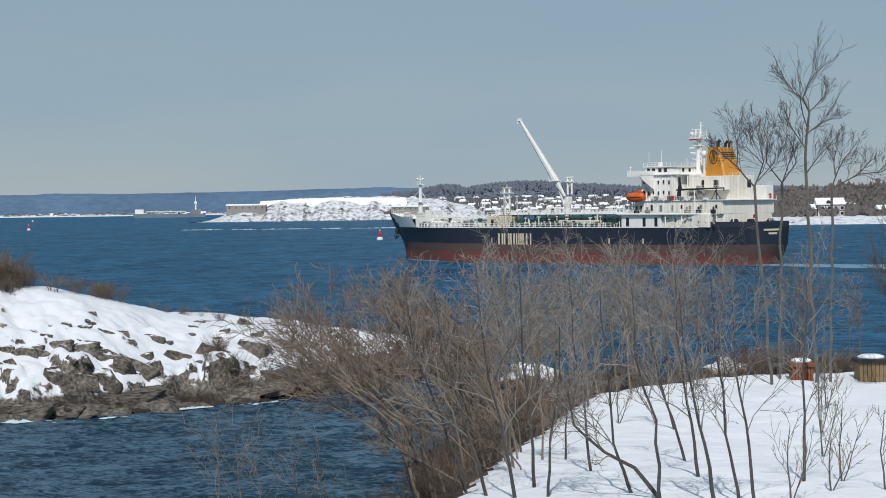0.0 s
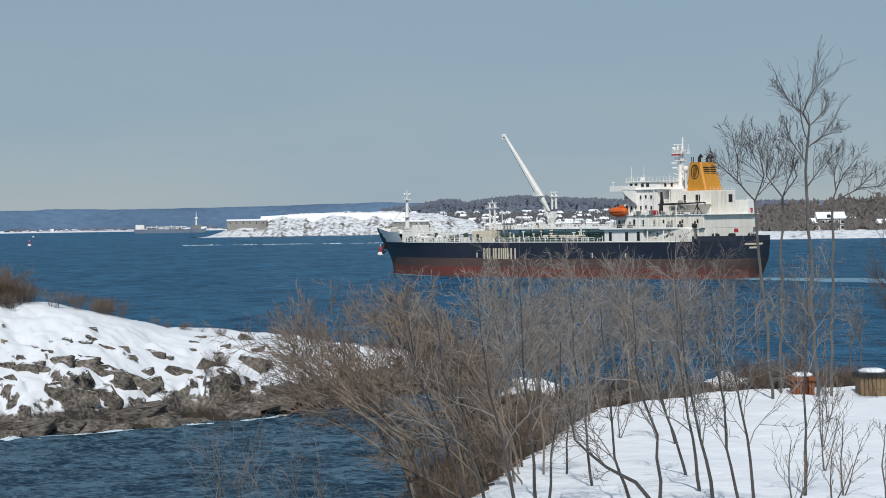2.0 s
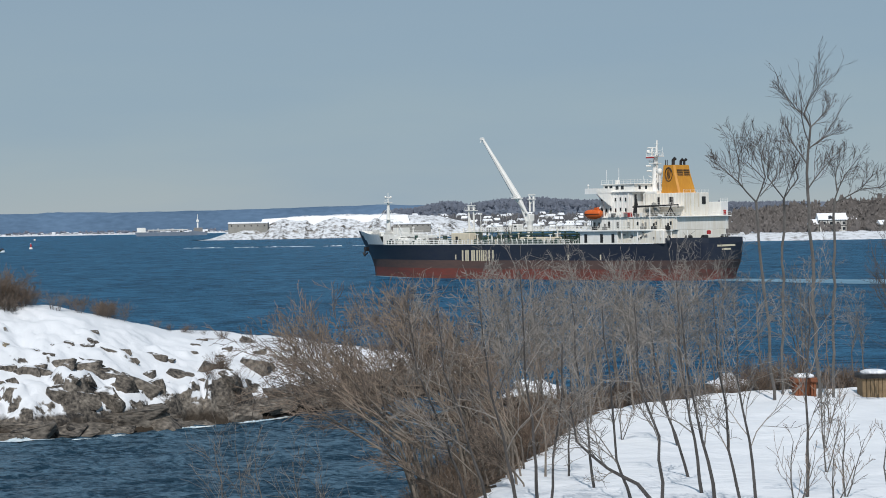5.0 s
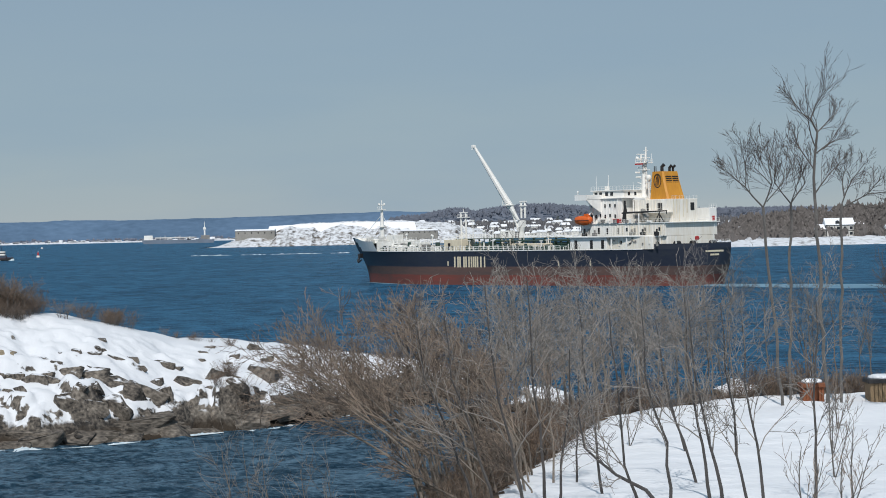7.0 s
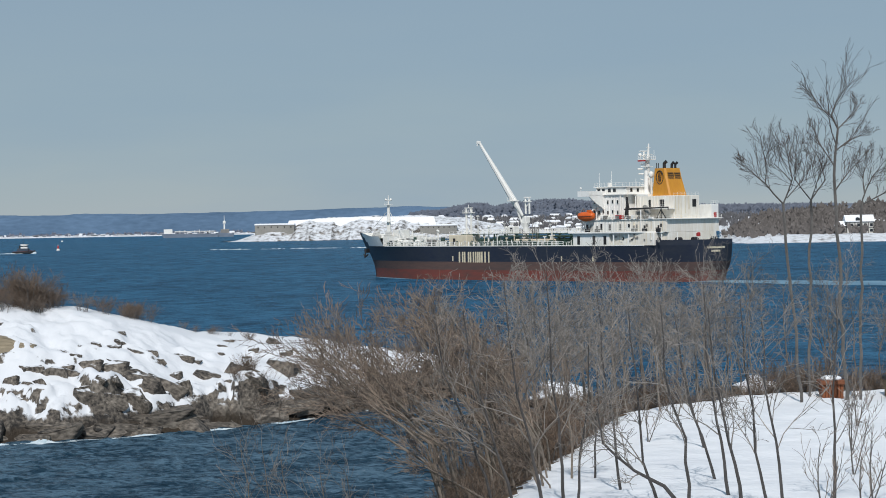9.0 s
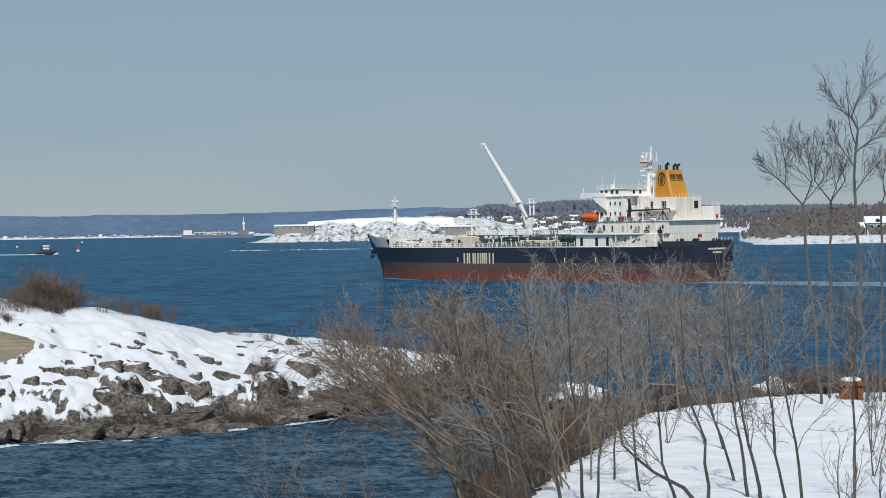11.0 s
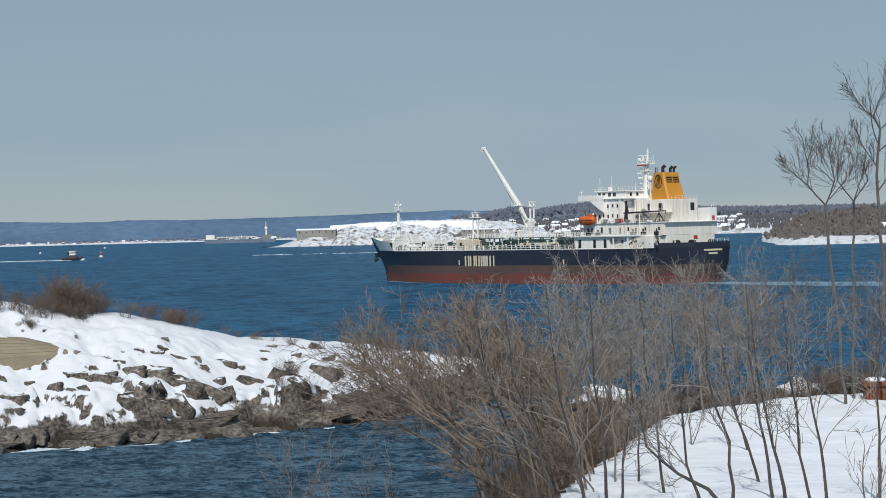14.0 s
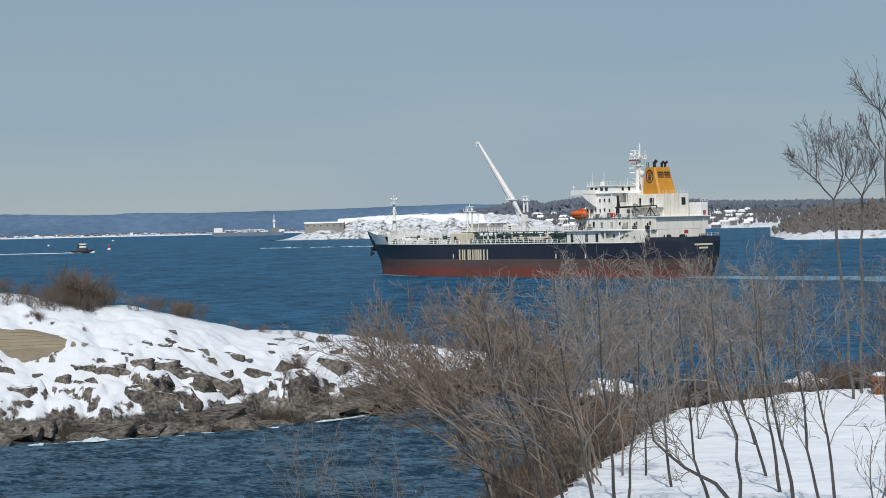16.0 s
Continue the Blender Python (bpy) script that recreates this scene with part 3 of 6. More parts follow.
# ---------------- far shores ----------------
def island(x, y):
    edge = 2443 + 22 * fbm(x * 0.02, 0, 3) + 60 * max(0, (x + 200) / 300) * 0.6
    s = y - edge
    taper = smooth_step(-285, -215, x)
    top = line([(-290, 0), (-283, 1), (-262, 8), (-235, 17), (-200, 24), (-150, 26.5), (-60, 26.5), (0, 22), (40, 12), (60, -3)], x)
    z = (top) * smooth_step(-4, 75, s) ** 0.7 + 2.4 * fbm(x * 0.05, y * 0.06, 5) * smooth_step(0, 10, s) * taper
    if s < 0:
        z = s * 0.5
    if s > 170:
        z -= (s - 170) * 0.4
    return max(z, -3)


ix = [-300 + i * 2.5 for i in range(150)]
iy = [2400 + i * 4 for i in range(90)]
solid("island", grid(ix, iy, island), LEDGE_FAR, "low snow-covered island with rocky shore", "island", kind="structure")


def fort(x0, x1, y, z0, z1, ports):
    t = thing("fort", "low grey granite fort wall with snow on top", "fort", pose((x0 + x1) / 2, y, z0), group="fort walls")
    h, w = z1 - z0, (x1 - x0) / 2
    part("wall", Shape().slab(-w, w, 0, 14, -5, h, 0.4), GRANITE, t)
    part("snow_cap", Shape().slab(-w - 0.5, w + 0.5, -0.6, 15, h, h + 1.8, 0.7), SNOW_FAR, t, "thick snow cap")
    for k in range(ports):
        c = -w + 2 * w * (k + 0.5) / ports
        part("gun_port", Shape().box(c - 0.6, c + 0.6, -0.15, 0.4, h * 0.45, h * 0.75), BLACK, t)


fort(-257, -210, 2478, 12.5, 19.0, 6)
fort(-60, -16, 2476, 10.5, 14.8, 7)
solid("snow_roof", Shape().rings([[(-222, 2486, 12), (-222, 2540, 12), (-218, 2520, 24), (-218, 2500, 24)], [(-150, 2486, 12), (-150, 2540, 12), (-150, 2520, 26.8), (-150, 2500, 26.8)], [(-40, 2496, 12), (-40, 2540, 12), (-44, 2520, 26), (-44, 2508, 26)]]), SNOW_FAR, "long snow-covered earthwork above the fort", "earthwork")


def main_shore(x, y):
    """Town shore behind the ship and the wooded hill above it."""
    wob = 20 * fbm(x * 0.02, 1, 4)
    s = y - (2900 + wob + 900 * smooth_step(0.025, 0.04, -x / y))
    near = y - 1500 - 0.3 * wob
    point = smooth_step(0.1120, 0.1450, x / y + 0.002 * fbm(x * 0.03, y * 0.01, 9))
    low = -3.0 if near < 0 else -3 + (3 + 4.5 * smooth_step(0, 40, near) + 14 * smooth_step(90, 330, near)) * point + 2.2 * fbm(x * 0.06, y * 0.05, 12) * point
    if s < 0:
        return max(-3, s * 0.4, low)
    return 3.0 * smooth_step(0, 8, s) + 17 * smooth_step(10, 260, s) + 12 * smooth_step(280, 600, s) * (0.8 + 0.4 * fbm(x * 0.006, 2, 6))


mx = [-420 + i * 9 for i in range(190)]
my = [1470 + i * 12 for i in range(190)]
shore = solid("far_shore", grid(mx, my, main_shore), LEDGE_FAR, "snowy town shore below wooded hills", "shore", kind="structure")


def far_trees(name, spots, material, label, w, h, seed):
    """Far bare trees, one mass: each a spray of thin tapering limbs."""
    s, r = Shape(), random.Random(seed)
    for x, y, z in spots:
        k = r.uniform(0.7, 1.3)
        for _ in range(7):
            a, lean = r.uniform(0, 6.283), r.random() ** 0.6 * w
            long = h * k * r.uniform(0.8, 1.05) * (1 - 0.55 * (lean / w) ** 2)
            tx, ty = x + lean * math.cos(a), y + 0.5 * lean * math.sin(a)
            mx_, my_, mz = x + 0.85 * lean * math.cos(a), y - 0.3, z + 0.75 * long
            b = 0.26 * w * r.uniform(0.6, 1.2)
            s.add([(x, y, z - 1.5), (mx_ - b, my_, mz), (mx_ + b, my_, mz), (mx_, my_ + b, mz + 0.5), (tx, ty, z + long)],
                  [(0, 2, 1), (0, 1, 3), (0, 3, 2), (1, 2, 4), (3, 1, 4), (2, 3, 4)])
    return solid(name, s, material, label, "woods", kind="stuff")


rng = random.Random(9)
CROWN = [(-420, 12), (-150, 14), (-75, 32), (-58, 35), (-40, 35), (-12, 41), (4, 44), (16, 43), (29, 38), (42, 41), (60, 44), (108, 46.5), (135, 45), (162, 42.5), (205, 41), (240, 38), (330, 36), (700, 34)]
spots = []
for k in range(4200):
    x = rng.uniform(-78, 460)
    y = rng.uniform(3180, 3560)
    far = y / 2650
    spots.append((x * far, y, max(main_shore(x * far, y), line(CROWN, x) * far - 20 * (far - 1) - 6.5 + 1.2 * fbm(x * 0.06, 3, 3) - rng.uniform(0, 16) * rng.random())))
far_trees("far_woods", spots, WOODS, "bare wooded hill behind the town, haze in its blue-grey colour", 3.8, 7.0, 1)


def wooded_slope(x, y):
    """The hill under the trees, from the upper town to the crown of the woods."""
    far, k = y / 2650, smooth_step(3175, 3420, y)
    top = line(CROWN, x / far) * far - 20 * (far - 1) - 2.2 + 1.6 * fbm(x * 0.05, y * 0.02, 3)
    return (main_shore(x, y) + 1.5) * (1 - k) + max(top, main_shore(x, y) + 1.5 if x > 0 else 2.0) * k - 6 * smooth_step(3480, 3600, y)


solid("wooded_hill", grid([-95 + i * 4.0 for i in range(180)], [3170 + i * 9.0 for i in range(48)], wooded_slope), WOODS, "hillside of bare woods, grey with painted haze", "hill", kind="structure", smooth=True)
spots = []
for k in range(3200):
    x = 215 + 405 * rng.random() ** 0.8
    y = rng.uniform(1585, 1800)
    rise = smooth_step(235, 390, x)
    spots.append((x, y, main_shore(x, y) + (rng.uniform(-4, 7) + 4) * rise * smooth_step(1590, 1660, y)))
far_trees("shore_woods", spots, SHORE_WOODS, "bare brown woods above the snowy shore", 4.4, 8.5, 2)
spots = [(x * 1.0, rng.uniform(2960, 3150), 0) for x in np.linspace(-110, 420, 1700)]
spots = [(x + rng.uniform(-6, 6), y, main_shore(x, y)) for x, y, _ in spots]
far_trees("town_trees", spots, TOWN_TREES, "bare trees among snowy town lots", 2.6, 8.0, 3)
spots = [(rng.uniform(150, 420), rng.uniform(3150, 3250), 22 + rng.uniform(0, 6)) for _ in range(24)]
far_trees("pines", spots, PINES, "dark evergreen trees among bare woods", 2.6, 9, 5)


def far_hill(x, y):
    top = line([(-1500, 50), (-1150, 50), (-950, 47), (-590, 46), (-400, 47), (-212, 50), (-120, 52), (60, 46), (300, 40), (2500, 38)], x)
    s = y - 4330
    return max(-3.0, (2 + top * smooth_step(0, 230, s) * (1 + 0.05 * fbm(x * 0.006, y * 0.004, 2)) + 1.2 * fbm(x * 0.05, y * 0.02, 6) * smooth_step(40, 100, s)) if s > 0 else s)


fx = [-1600 + i * 12 for i in range(330)]
fy = [4320 + i * 24 for i in range(16)]
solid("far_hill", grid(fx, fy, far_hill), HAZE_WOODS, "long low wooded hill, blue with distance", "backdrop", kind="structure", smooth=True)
strip = Shape()
rng = random.Random(21)
for k in range(420):
    x = rng.uniform(-1300, -330)
    strip.box(x, x + rng.uniform(2, 11), 4310, 4316, 0.2, rng.uniform(1.5, 5.0) + (3.0 if rng.random() < 0.1 else 0))
strip.box(-1500, -300, 4304, 4308, -1, 2.4)
solid("far_beach", strip, SNOW_FAR, "snowy beach with far pale buildings", "beach", kind="stuff")
spots = [(rng.uniform(-1350, -280), rng.uniform(4322, 4338), rng.uniform(-3, 2)) for _ in range(420)]
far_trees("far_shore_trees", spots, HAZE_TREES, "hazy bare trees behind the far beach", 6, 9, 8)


def house(walls, w, d, h, roof_h, chimney):
    t = thing("house", "small gabled house with snow on its roof", "house", group="town houses")
    part("wall", Shape().box(-w, w, -d, d, -3, h), walls, t)
    o = 0.5
    part("roof", Shape().rings([[(-w - o, -d - o, h), (-w - o, d + o, h), (-w - o, 0, h + roof_h)], [(w + o, -d - o, h), (w + o, d + o, h), (w + o, 0, h + roof_h)]]), SNOW_FAR, t, "snow-covered roof")
    for k in range(3):
        c = -w + 2 * w * (k + 0.5) / 3
        part("window", Shape().box(c - 0.5, c + 0.5, -d - 0.08, -d + 0.1, h * 0.45, h * 0.8), GLASS, t)
    if chimney:
        part("chimney", Shape().box(w * 0.4, w * 0.4 + 1, -0.5, 0.5, h, h + roof_h + 1.4), GRANITE, t)
    return t


protos = [house(SIDING, 5, 4, 5.5, 3.2, True), house(SIDING_GREY, 6, 4.5, 5, 3.5, False), house(SIDING, 8, 5, 6.5, 3, True), house(SIDING_GREY, 4.5, 4, 6.5, 3.8, False)]
rng = random.Random(12)
k = 0
for row, (y, n, a, b) in enumerate([(2925, 30, -60, 330), (2975, 30, -90, 330), (3030, 28, -110, 340), (3090, 24, -120, 340), (3140, 20, -130, 350)]):
    for i in range(n):
        x = a + (b - a) * (i + rng.uniform(0.1, 0.9)) / n
        yy = y + rng.uniform(-27, 27)
        m = pose(x, yy, main_shore(x, yy), 0, 0, rng.uniform(-70, 70)) @ Matrix.Diagonal((rng.uniform(0.7, 1.05),) * 3 + (1,))
        if k < 4:
            protos[k].matrix_basis = m
        else:
            copy_thing(protos[k % 4], m)
        k += 1


def big_house():
    t = thing("shore_house", "large white timbered house with snowy roofs on the shore", "house", pose(297, 1600, main_shore(297, 1600)) @ Matrix.Diagonal((1.3, 1.3, 1.3, 1)))
    part("wall", Shape().box(-8, 8, -5, 5, -3, 7), SIDING, t)
    part("wing", Shape().box(-13, -8, -4, 4, -3, 4.5), SIDING_GREY, t)
    part("roof", Shape().rings([[(-8.6, -5.8, 7), (-8.6, 5.8, 7), (-8.6, 0, 11)], [(8.6, -5.8, 7), (8.6, 5.8, 7), (8.6, 0, 11)]]), SNOW_FAR, t, "snow-covered roof")
    part("wing_roof", Shape().rings([[(-13.5, -4.6, 4.5), (-13.5, 4.6, 4.5), (-13.5, 0, 7.5)], [(-8, -4.6, 4.5), (-8, 4.6, 4.5), (-8, 0, 7.5)]]), SNOW_FAR, t, "snow-covered roof")
    for c in (-5, -1, 3, 6.5):
        for z in (1.0, 4.2):
            part("window", Shape().box(c - 0.8, c + 0.8, -5.1, -4.9, z, z + 1.7), GLASS, t)
    for c in (-7.9, -3.1, 1.0, 4.7, 7.6):
        part("timber", Shape().box(c - 0.18, c + 0.18, -5.12, -4.95, 0, 7), BLACK, t, "dark timber post")
    for z in (3.4, 6.7):
        part("timber", Shape().box(-8, 8, -5.14, -4.97, z, z + 0.35), BLACK, t, "dark timber beam")
    part("dormer", Shape().rings([[(-3, -5, 7.2), (1, -5, 7.2), (-1, -5, 9.6)], [(-3, -1, 9), (1, -1, 9), (-1, -1, 9.8)]]), GLASS, t, "dark gabled dormer")


big_house()
for x, y, kk in ((340, 1606, 1), (395, 1612, 3), (318, 1650, 2)):
    copy_thing(protos[kk], pose(x, y, main_shore(x, y), 0, 0, 12))


# ---------------- tanker ----------------
# Ship space: x forward from the stern datum, y to port, z up from the waterline.
def u_curve(u, aft, a_end, f_start, power):
    if u < a_end:
        return aft + (1 - aft) * math.sin(math.pi / 2 * u / a_end) ** 0.8
    if u > f_start:
        return max(0.012, (1 - ((u - f_start) / (1 - f_start)) ** power))
    return 1.0


def hull_point(u, z):
    """Position on the port side at the fraction u of the length and the height z."""
    k = min(max(z / 11.4, 0), 1)
    x0 = 11 - 2 * smooth_step(0, 7, z)
    x1 = 172.0 + 6.0 * k ** 2 + (max(z - 11.4, 0) / 3.6) * 3.0
    low, top = u_curve(u, 0.42, 0.26, 0.66, 1.9), u_curve(u, 0.5, 0.2, 0.70, 1.8)
    return x0 + u * (x1 - x0), 16.0 * (low + (top - low) * k ** 1.3)


STATIONS = [i / 90 for i in range(91)]


def hull_skin(levels, first=0.0, last=1.0, closed=True, sheer=0.0):
    """The skin between levels; sheer lifts what stands above the deck towards the stem."""
    s = Shape()
    lift = lambda u, z: z + sheer * smooth_step(0.9, 1.0, u) * max(z - 11.4, 0) / 3.6
    us = [u for u in STATIONS if first - 1e-4 <= u <= last + 1e-4]
    loops = []
    for z in levels:
        port = [(*hull_point(u, z), lift(u, z)) for u in us]
        loops.append(port + [(x, -y, zz) for x, y, zz in reversed(port)])
    n = len(loops[0])
    verts = [p for r in loops for p in r]
    faces = [(i * n + j, i * n + (j + 1) % n, (i + 1) * n + (j + 1) % n, (i + 1) * n + j) for i in range(len(loops) - 1) for j in range(n if closed else n - 1)]
    return s.add(verts, [f[::-1] for f in faces])


def deck_plate(z, first=0.0, last=1.0, inset=0.0):
    s = Shape()
    us = [u for u in STATIONS if first <= u <= last]
    verts, faces = [], []
    for u in us:
        x, y = hull_point(u, z)
        verts += [(x, max(y - inset, 0.01), z), (x, -max(y - inset, 0.01), z)]
    for i in range(len(us) - 1):
        faces.append((2 * i, 2 * i + 1, 2 * i + 3, 2 * i + 2))
    return s.add(verts, faces)


def rail(s, pts, h=1.1, step=2.2, r=0.06):
    """Posts and three bars along points."""
    for p, q in zip(pts, pts[1:]):
        p, q = Vector(p), Vector(q)
        n = max(1, int((q - p).length / step))
        for i in range(n + 1):
            c = p.lerp(q, i / n)
            s.bar(c, c + Vector((0, 0, h)), r, 4)
        for k in (0.5, 1.0):
            s.bar(p + Vector((0, 0, h * k)), q + Vector((0, 0, h * k)), r * 0.5, 4)
    return s


def tanker():
    ship = thing("tanker", "navy and red tanker with white superstructure and yellow funnel", "ship")
    part("boot_top", hull_skin([3.4, 4.8, 6.15]), BOOT_TOP, ship, "faded brown-red boot top", True)
    part("hull_bottom", hull_skin([-3, 0, 1.8, 3.4]), BOOT, ship, "worn red antifouling below the load line", True)
    part("hull_side", hull_skin([6.15, 7.5, 9, 10.2, 11.4]), NAVY, ship, "dark navy painted side", True)
    part("deck", deck_plate(11.38), DECK_GREEN, ship)
    # white forecastle bulwark and short bulwark plating at the break
    for z0, z1, end in ((11.4, 12.6, 87 / 90), (12.6, 13.8, 88 / 90), (13.8, 15.0, 89 / 90)):
        part("forecastle_bulwark", hull_skin([z0, (z0 + z1) / 2, z1], 0.86, end, False, 1.3), WHITE, ship, "white forecastle bulwark")
        part("stem_plating", hull_skin([z0, (z0 + z1) / 2, z1], end, 1.0, False, 1.3), NAVY, ship, "navy stem plating")
    part("forecastle_deck", deck_plate(14.2, 0.86, 1.0, 0.1), DECK_GREEN, ship)
    s = Shape()
    x, y = hull_point(0.8666, 12)
    s.box(x - 0.2, x + 0.1, -y + 0.2, y - 0.2, 11.4, 14.9)
    part("forecastle_bulkhead", s, WHITE, ship)
    part("poop_bulwark", hull_skin([11.4, 12.2, 13.0], 0.0, 0.09, False), NAVY, ship)
    part("transom_bulwark", Shape().box(9.05, 9.3, -8, 8, 11.4, 13.0), NAVY, ship)
    # rubbing strip, draught marks
    s = Shape()
    us = [0.1 + 0.01 * i for i in range(77)]
    s.tube([(hull_point(u, 11.35)[0], hull_point(u, 11.35)[1] + 0.05, 11.4) for u in us], 0.16, 5)
    part("sheer_strake", s, WHITE, ship, "pale deck edge")
    for x in (112.2, 60.0, 46.0):
        part("draught_mark", Shape().box(x, x + 0.5, 15.98, 16.06, 6.4, 8.0), LETTER, ship)
    # lettering reduced to plain bars
    xs = 109.4
    for letter in ((0.75, 2), (0.85, 2), (0.7, 2), (0.3, 1), (0.55, 2), (0.75, 2), (0.7, 1)):
        w, n = letter[0] * 3.25, letter[1]
        s = Shape()
        if n == 2:
            s.box(xs - 0.68, xs, 16.0, 16.07, 5.9, 9.5)
            s.box(xs - w + 0.15, xs - w + 0.83, 16.0, 16.07, 5.9, 9.5)
        else:
            s.box(xs - w * 0.5 - 0.28, xs - w * 0.5 + 0.28, 16.0, 16.07, 5.9, 9.5)
        part("letter_bar", s, LETTER, ship, "cream lettering bar")
        xs -= w + 0.18
    for z, w in ((10.2, 4.2), (9.1, 2.0)):
        part("name_bar", Shape().box(8.86, 8.98, -w, w, z, z + 0.55), LETTER, ship, "cream name bar on the stern")
    # anchor
    s = Shape().box(168.2, 169.6, 6.3, 7.6, 9.0, 10.6)
    s.tube([(168.9, 7.4, 10.5), (168.9, 7.9, 7.6)], 0.3, 6)
    s.tube([(167.6, 7.6, 8.4), (168.9, 8.0, 7.4), (170.2, 7.4, 8.4)], 0.28, 6)
    part("anchor", s, BLACK, ship)

    # deck rails, port and starboard
    for side in (1, -1):
        for a, n, paint, r in ((0.30, 6, WHITE, 0.13), (0.636, 5, WHITE, 0.2)):
            pts = [(hull_point(u, 11.4)[0], side * (hull_point(u, 11.4)[1] - 0.3), 11.4) for u in [a + 0.056 * i for i in range(n + 1 if n == 6 else n)]]
            part("deck_rail", rail(Shape(), pts, 1.4, 2.0, r), paint, ship)
        pts = [(hull_point(u, 15)[0], side * (hull_point(u, 15)[1] - 0.1), 15 + 1.3 * smooth_step(0.9, 1.0, u)) for u in (0.865, 0.9, 0.93, 0.96, 0.985)]
        part("bow_rail", rail(Shape(), pts, 1.1, 2.0, 0.06), WHITE, ship)

    r = random.Random(29)
    for k in range(60):
        x = 57 + k * 1.55 + r.uniform(-0.4, 0.4)
        y = hull_point(min((x - 9) / 168, 0.86), 11.4)[1] - r.uniform(0.8, 2.2)
        h = r.uniform(0.9, 2.1)
        s = Shape().bar((x, y, 11.4), (x, y, 11.4 + h), 0.13, 5)
        if k % 2:
            s.box(x - 0.35, x + 0.35, y - 0.2, y + 0.2, 11.4 + h - 0.35, 11.4 + h)
        part("deck_stanchion", s, (WHITE, SIDING, WHITE, PIPE)[k % 4], ship)
    # cargo deck: pipe rack, catwalk, manifolds
    for y, z, r in ((5.5, 13.2, 0.42), (4.2, 13.2, 0.36), (3.0, 13.4, 0.42), (1.6, 13.3, 0.36), (-1.0, 13.3, 0.42), (-3.2, 13.3, 0.42)):
        part("cargo_pipe", Shape().bar((58, y, z), (116 - abs(y), y, z), r, 8), PIPE, ship, "green cargo pipe")
    for y, z, r in ((8.2, 12.6, 0.3), (9.2, 12.4, 0.26), (7.4, 14.4, 0.3), (11.4, 12.2, 0.3), (3.6, 14.5, 0.34), (0.4, 14.4, 0.34)):
        part("cargo_pipe", Shape().tube([(59 + y * 0.3, y, 11.6), (59.5 + y * 0.3, y, z), (106 - y, y, z), (106.5 - y, y, 11.6)], r, 8), PIPE, ship, "green cargo pipe")
    for k in range(16):
        x = 61 + k * 3.1
        part("deck_frame", Shape().box(x - 0.12, x + 0.12, 2.0, 12.2, 11.4, 12.0).box(x - 0.12, x + 0.12, 7.2, 7.5, 11.4, 14.2).box(x - 0.12, x + 0.12, 11.9, 12.2, 11.4, 12.9), DECK_GREEN, ship)
    for k in range(11):
        x = 60 + k * 5.2
        s = Shape().box(x - 0.2, x + 0.2, -4.5, 6.8, 12.5, 12.8).box(x - 0.2, x + 0.2, 6.4, 6.8, 11.4, 15.3).box(x - 0.2, x + 0.2, -4.5, -4.1, 11.4, 15.3)
        part("pipe_support", s, DECK_GREEN, ship)
    part("catwalk", Shape().box(56, 118, 4.6, 7.0, 15.2, 15.45), DECK_GREEN, ship, "dark green raised catwalk")
    part("catwalk_rail", rail(Shape(), [(56, 6.9, 15.45), (118, 6.9, 15.45)], 1.4, 1.6, 0.13), WHITE, ship)
    part("catwalk_rail", rail(Shape(), [(56, 4.7, 15.45), (118, 4.7, 15.45)], 1.4, 1.6, 0.13), WHITE, ship)
    for x in (78, 82, 86, 90):
        s = Shape().tube([(x, -12, 12.6), (x, 12, 12.6), (x, 13.2, 13.0)], 0.34, 8).box(x - 0.35, x + 0.35, 12.8, 13.4, 12.4, 13.5)
        part("manifold", s, PIPE, ship)
    part("drip_tray", Shape().slab(74, 93, 12.2, 15.2, 11.6, 12.3, 0.1), PIPE, ship)
    part("hose_rack", Shape().slab(70, 88, 8.4, 10.0, 12.2, 13.6, 0.2), CREAM, ship, "pale hose rack")
    for x, y, w, h in ((64, 10, 1.2, 1.4), (69, 11.5, 0.9, 1.8), (98, 9.5, 1.0, 1.6), (102, 11, 1.4, 1.2), (106, 9, 0.8, 2.2), (125, 9, 1.4, 1.4), (132, 6.5, 1.2, 1.8), (139, 9, 1.0, 1.3), (144, 5, 1.4, 1.6)):
        part("hatch", Shape().slab(x - w, x + w, y - w, y + w, 11.4, 11.4 + h, 0.2), WHITE if x > 110 else PIPE, ship)
    for x, y, h in ((62, 3, 5.5), (72, 8.5, 4.2), (99, 3.5, 5.8), (105, 6, 6.2), (120, 2, 5.5), (135, 2.5, 5.0), (141, -3, 4.6), (148, 3, 5.5)):
        s = Shape().bar((x, y, 11.4), (x, y, 11.4 + h), 0.22, 6).lump((x, y, 11.6 + h), (0.5, 0.5, 0.5), x)
        part("vent_post", s, WHITE, ship)
    r = random.Random(17)
    for k in range(44):
        x, y = r.uniform(60, 150), r.uniform(3, 13)
        if 108 < x < 122 and y > 3:
            continue
        h = r.uniform(1.0, 3.4)
        s = Shape().bar((x, y, 11.4), (x, y, 11.4 + h), r.uniform(0.1, 0.22), 6)
        if k % 3 == 0:
            s.bar((x - 0.7, y, 11.4 + h), (x + 0.7, y, 11.4 + h), 0.16, 6)
        elif k % 3 == 1:
            s.bar((x, y, 11.4 + h), (x, y, 11.8 + h), 0.4, 8)
        part("deck_valve", s, (WHITE, CREAM, PIPE)[k % 3] if x < 110 else WHITE, ship)
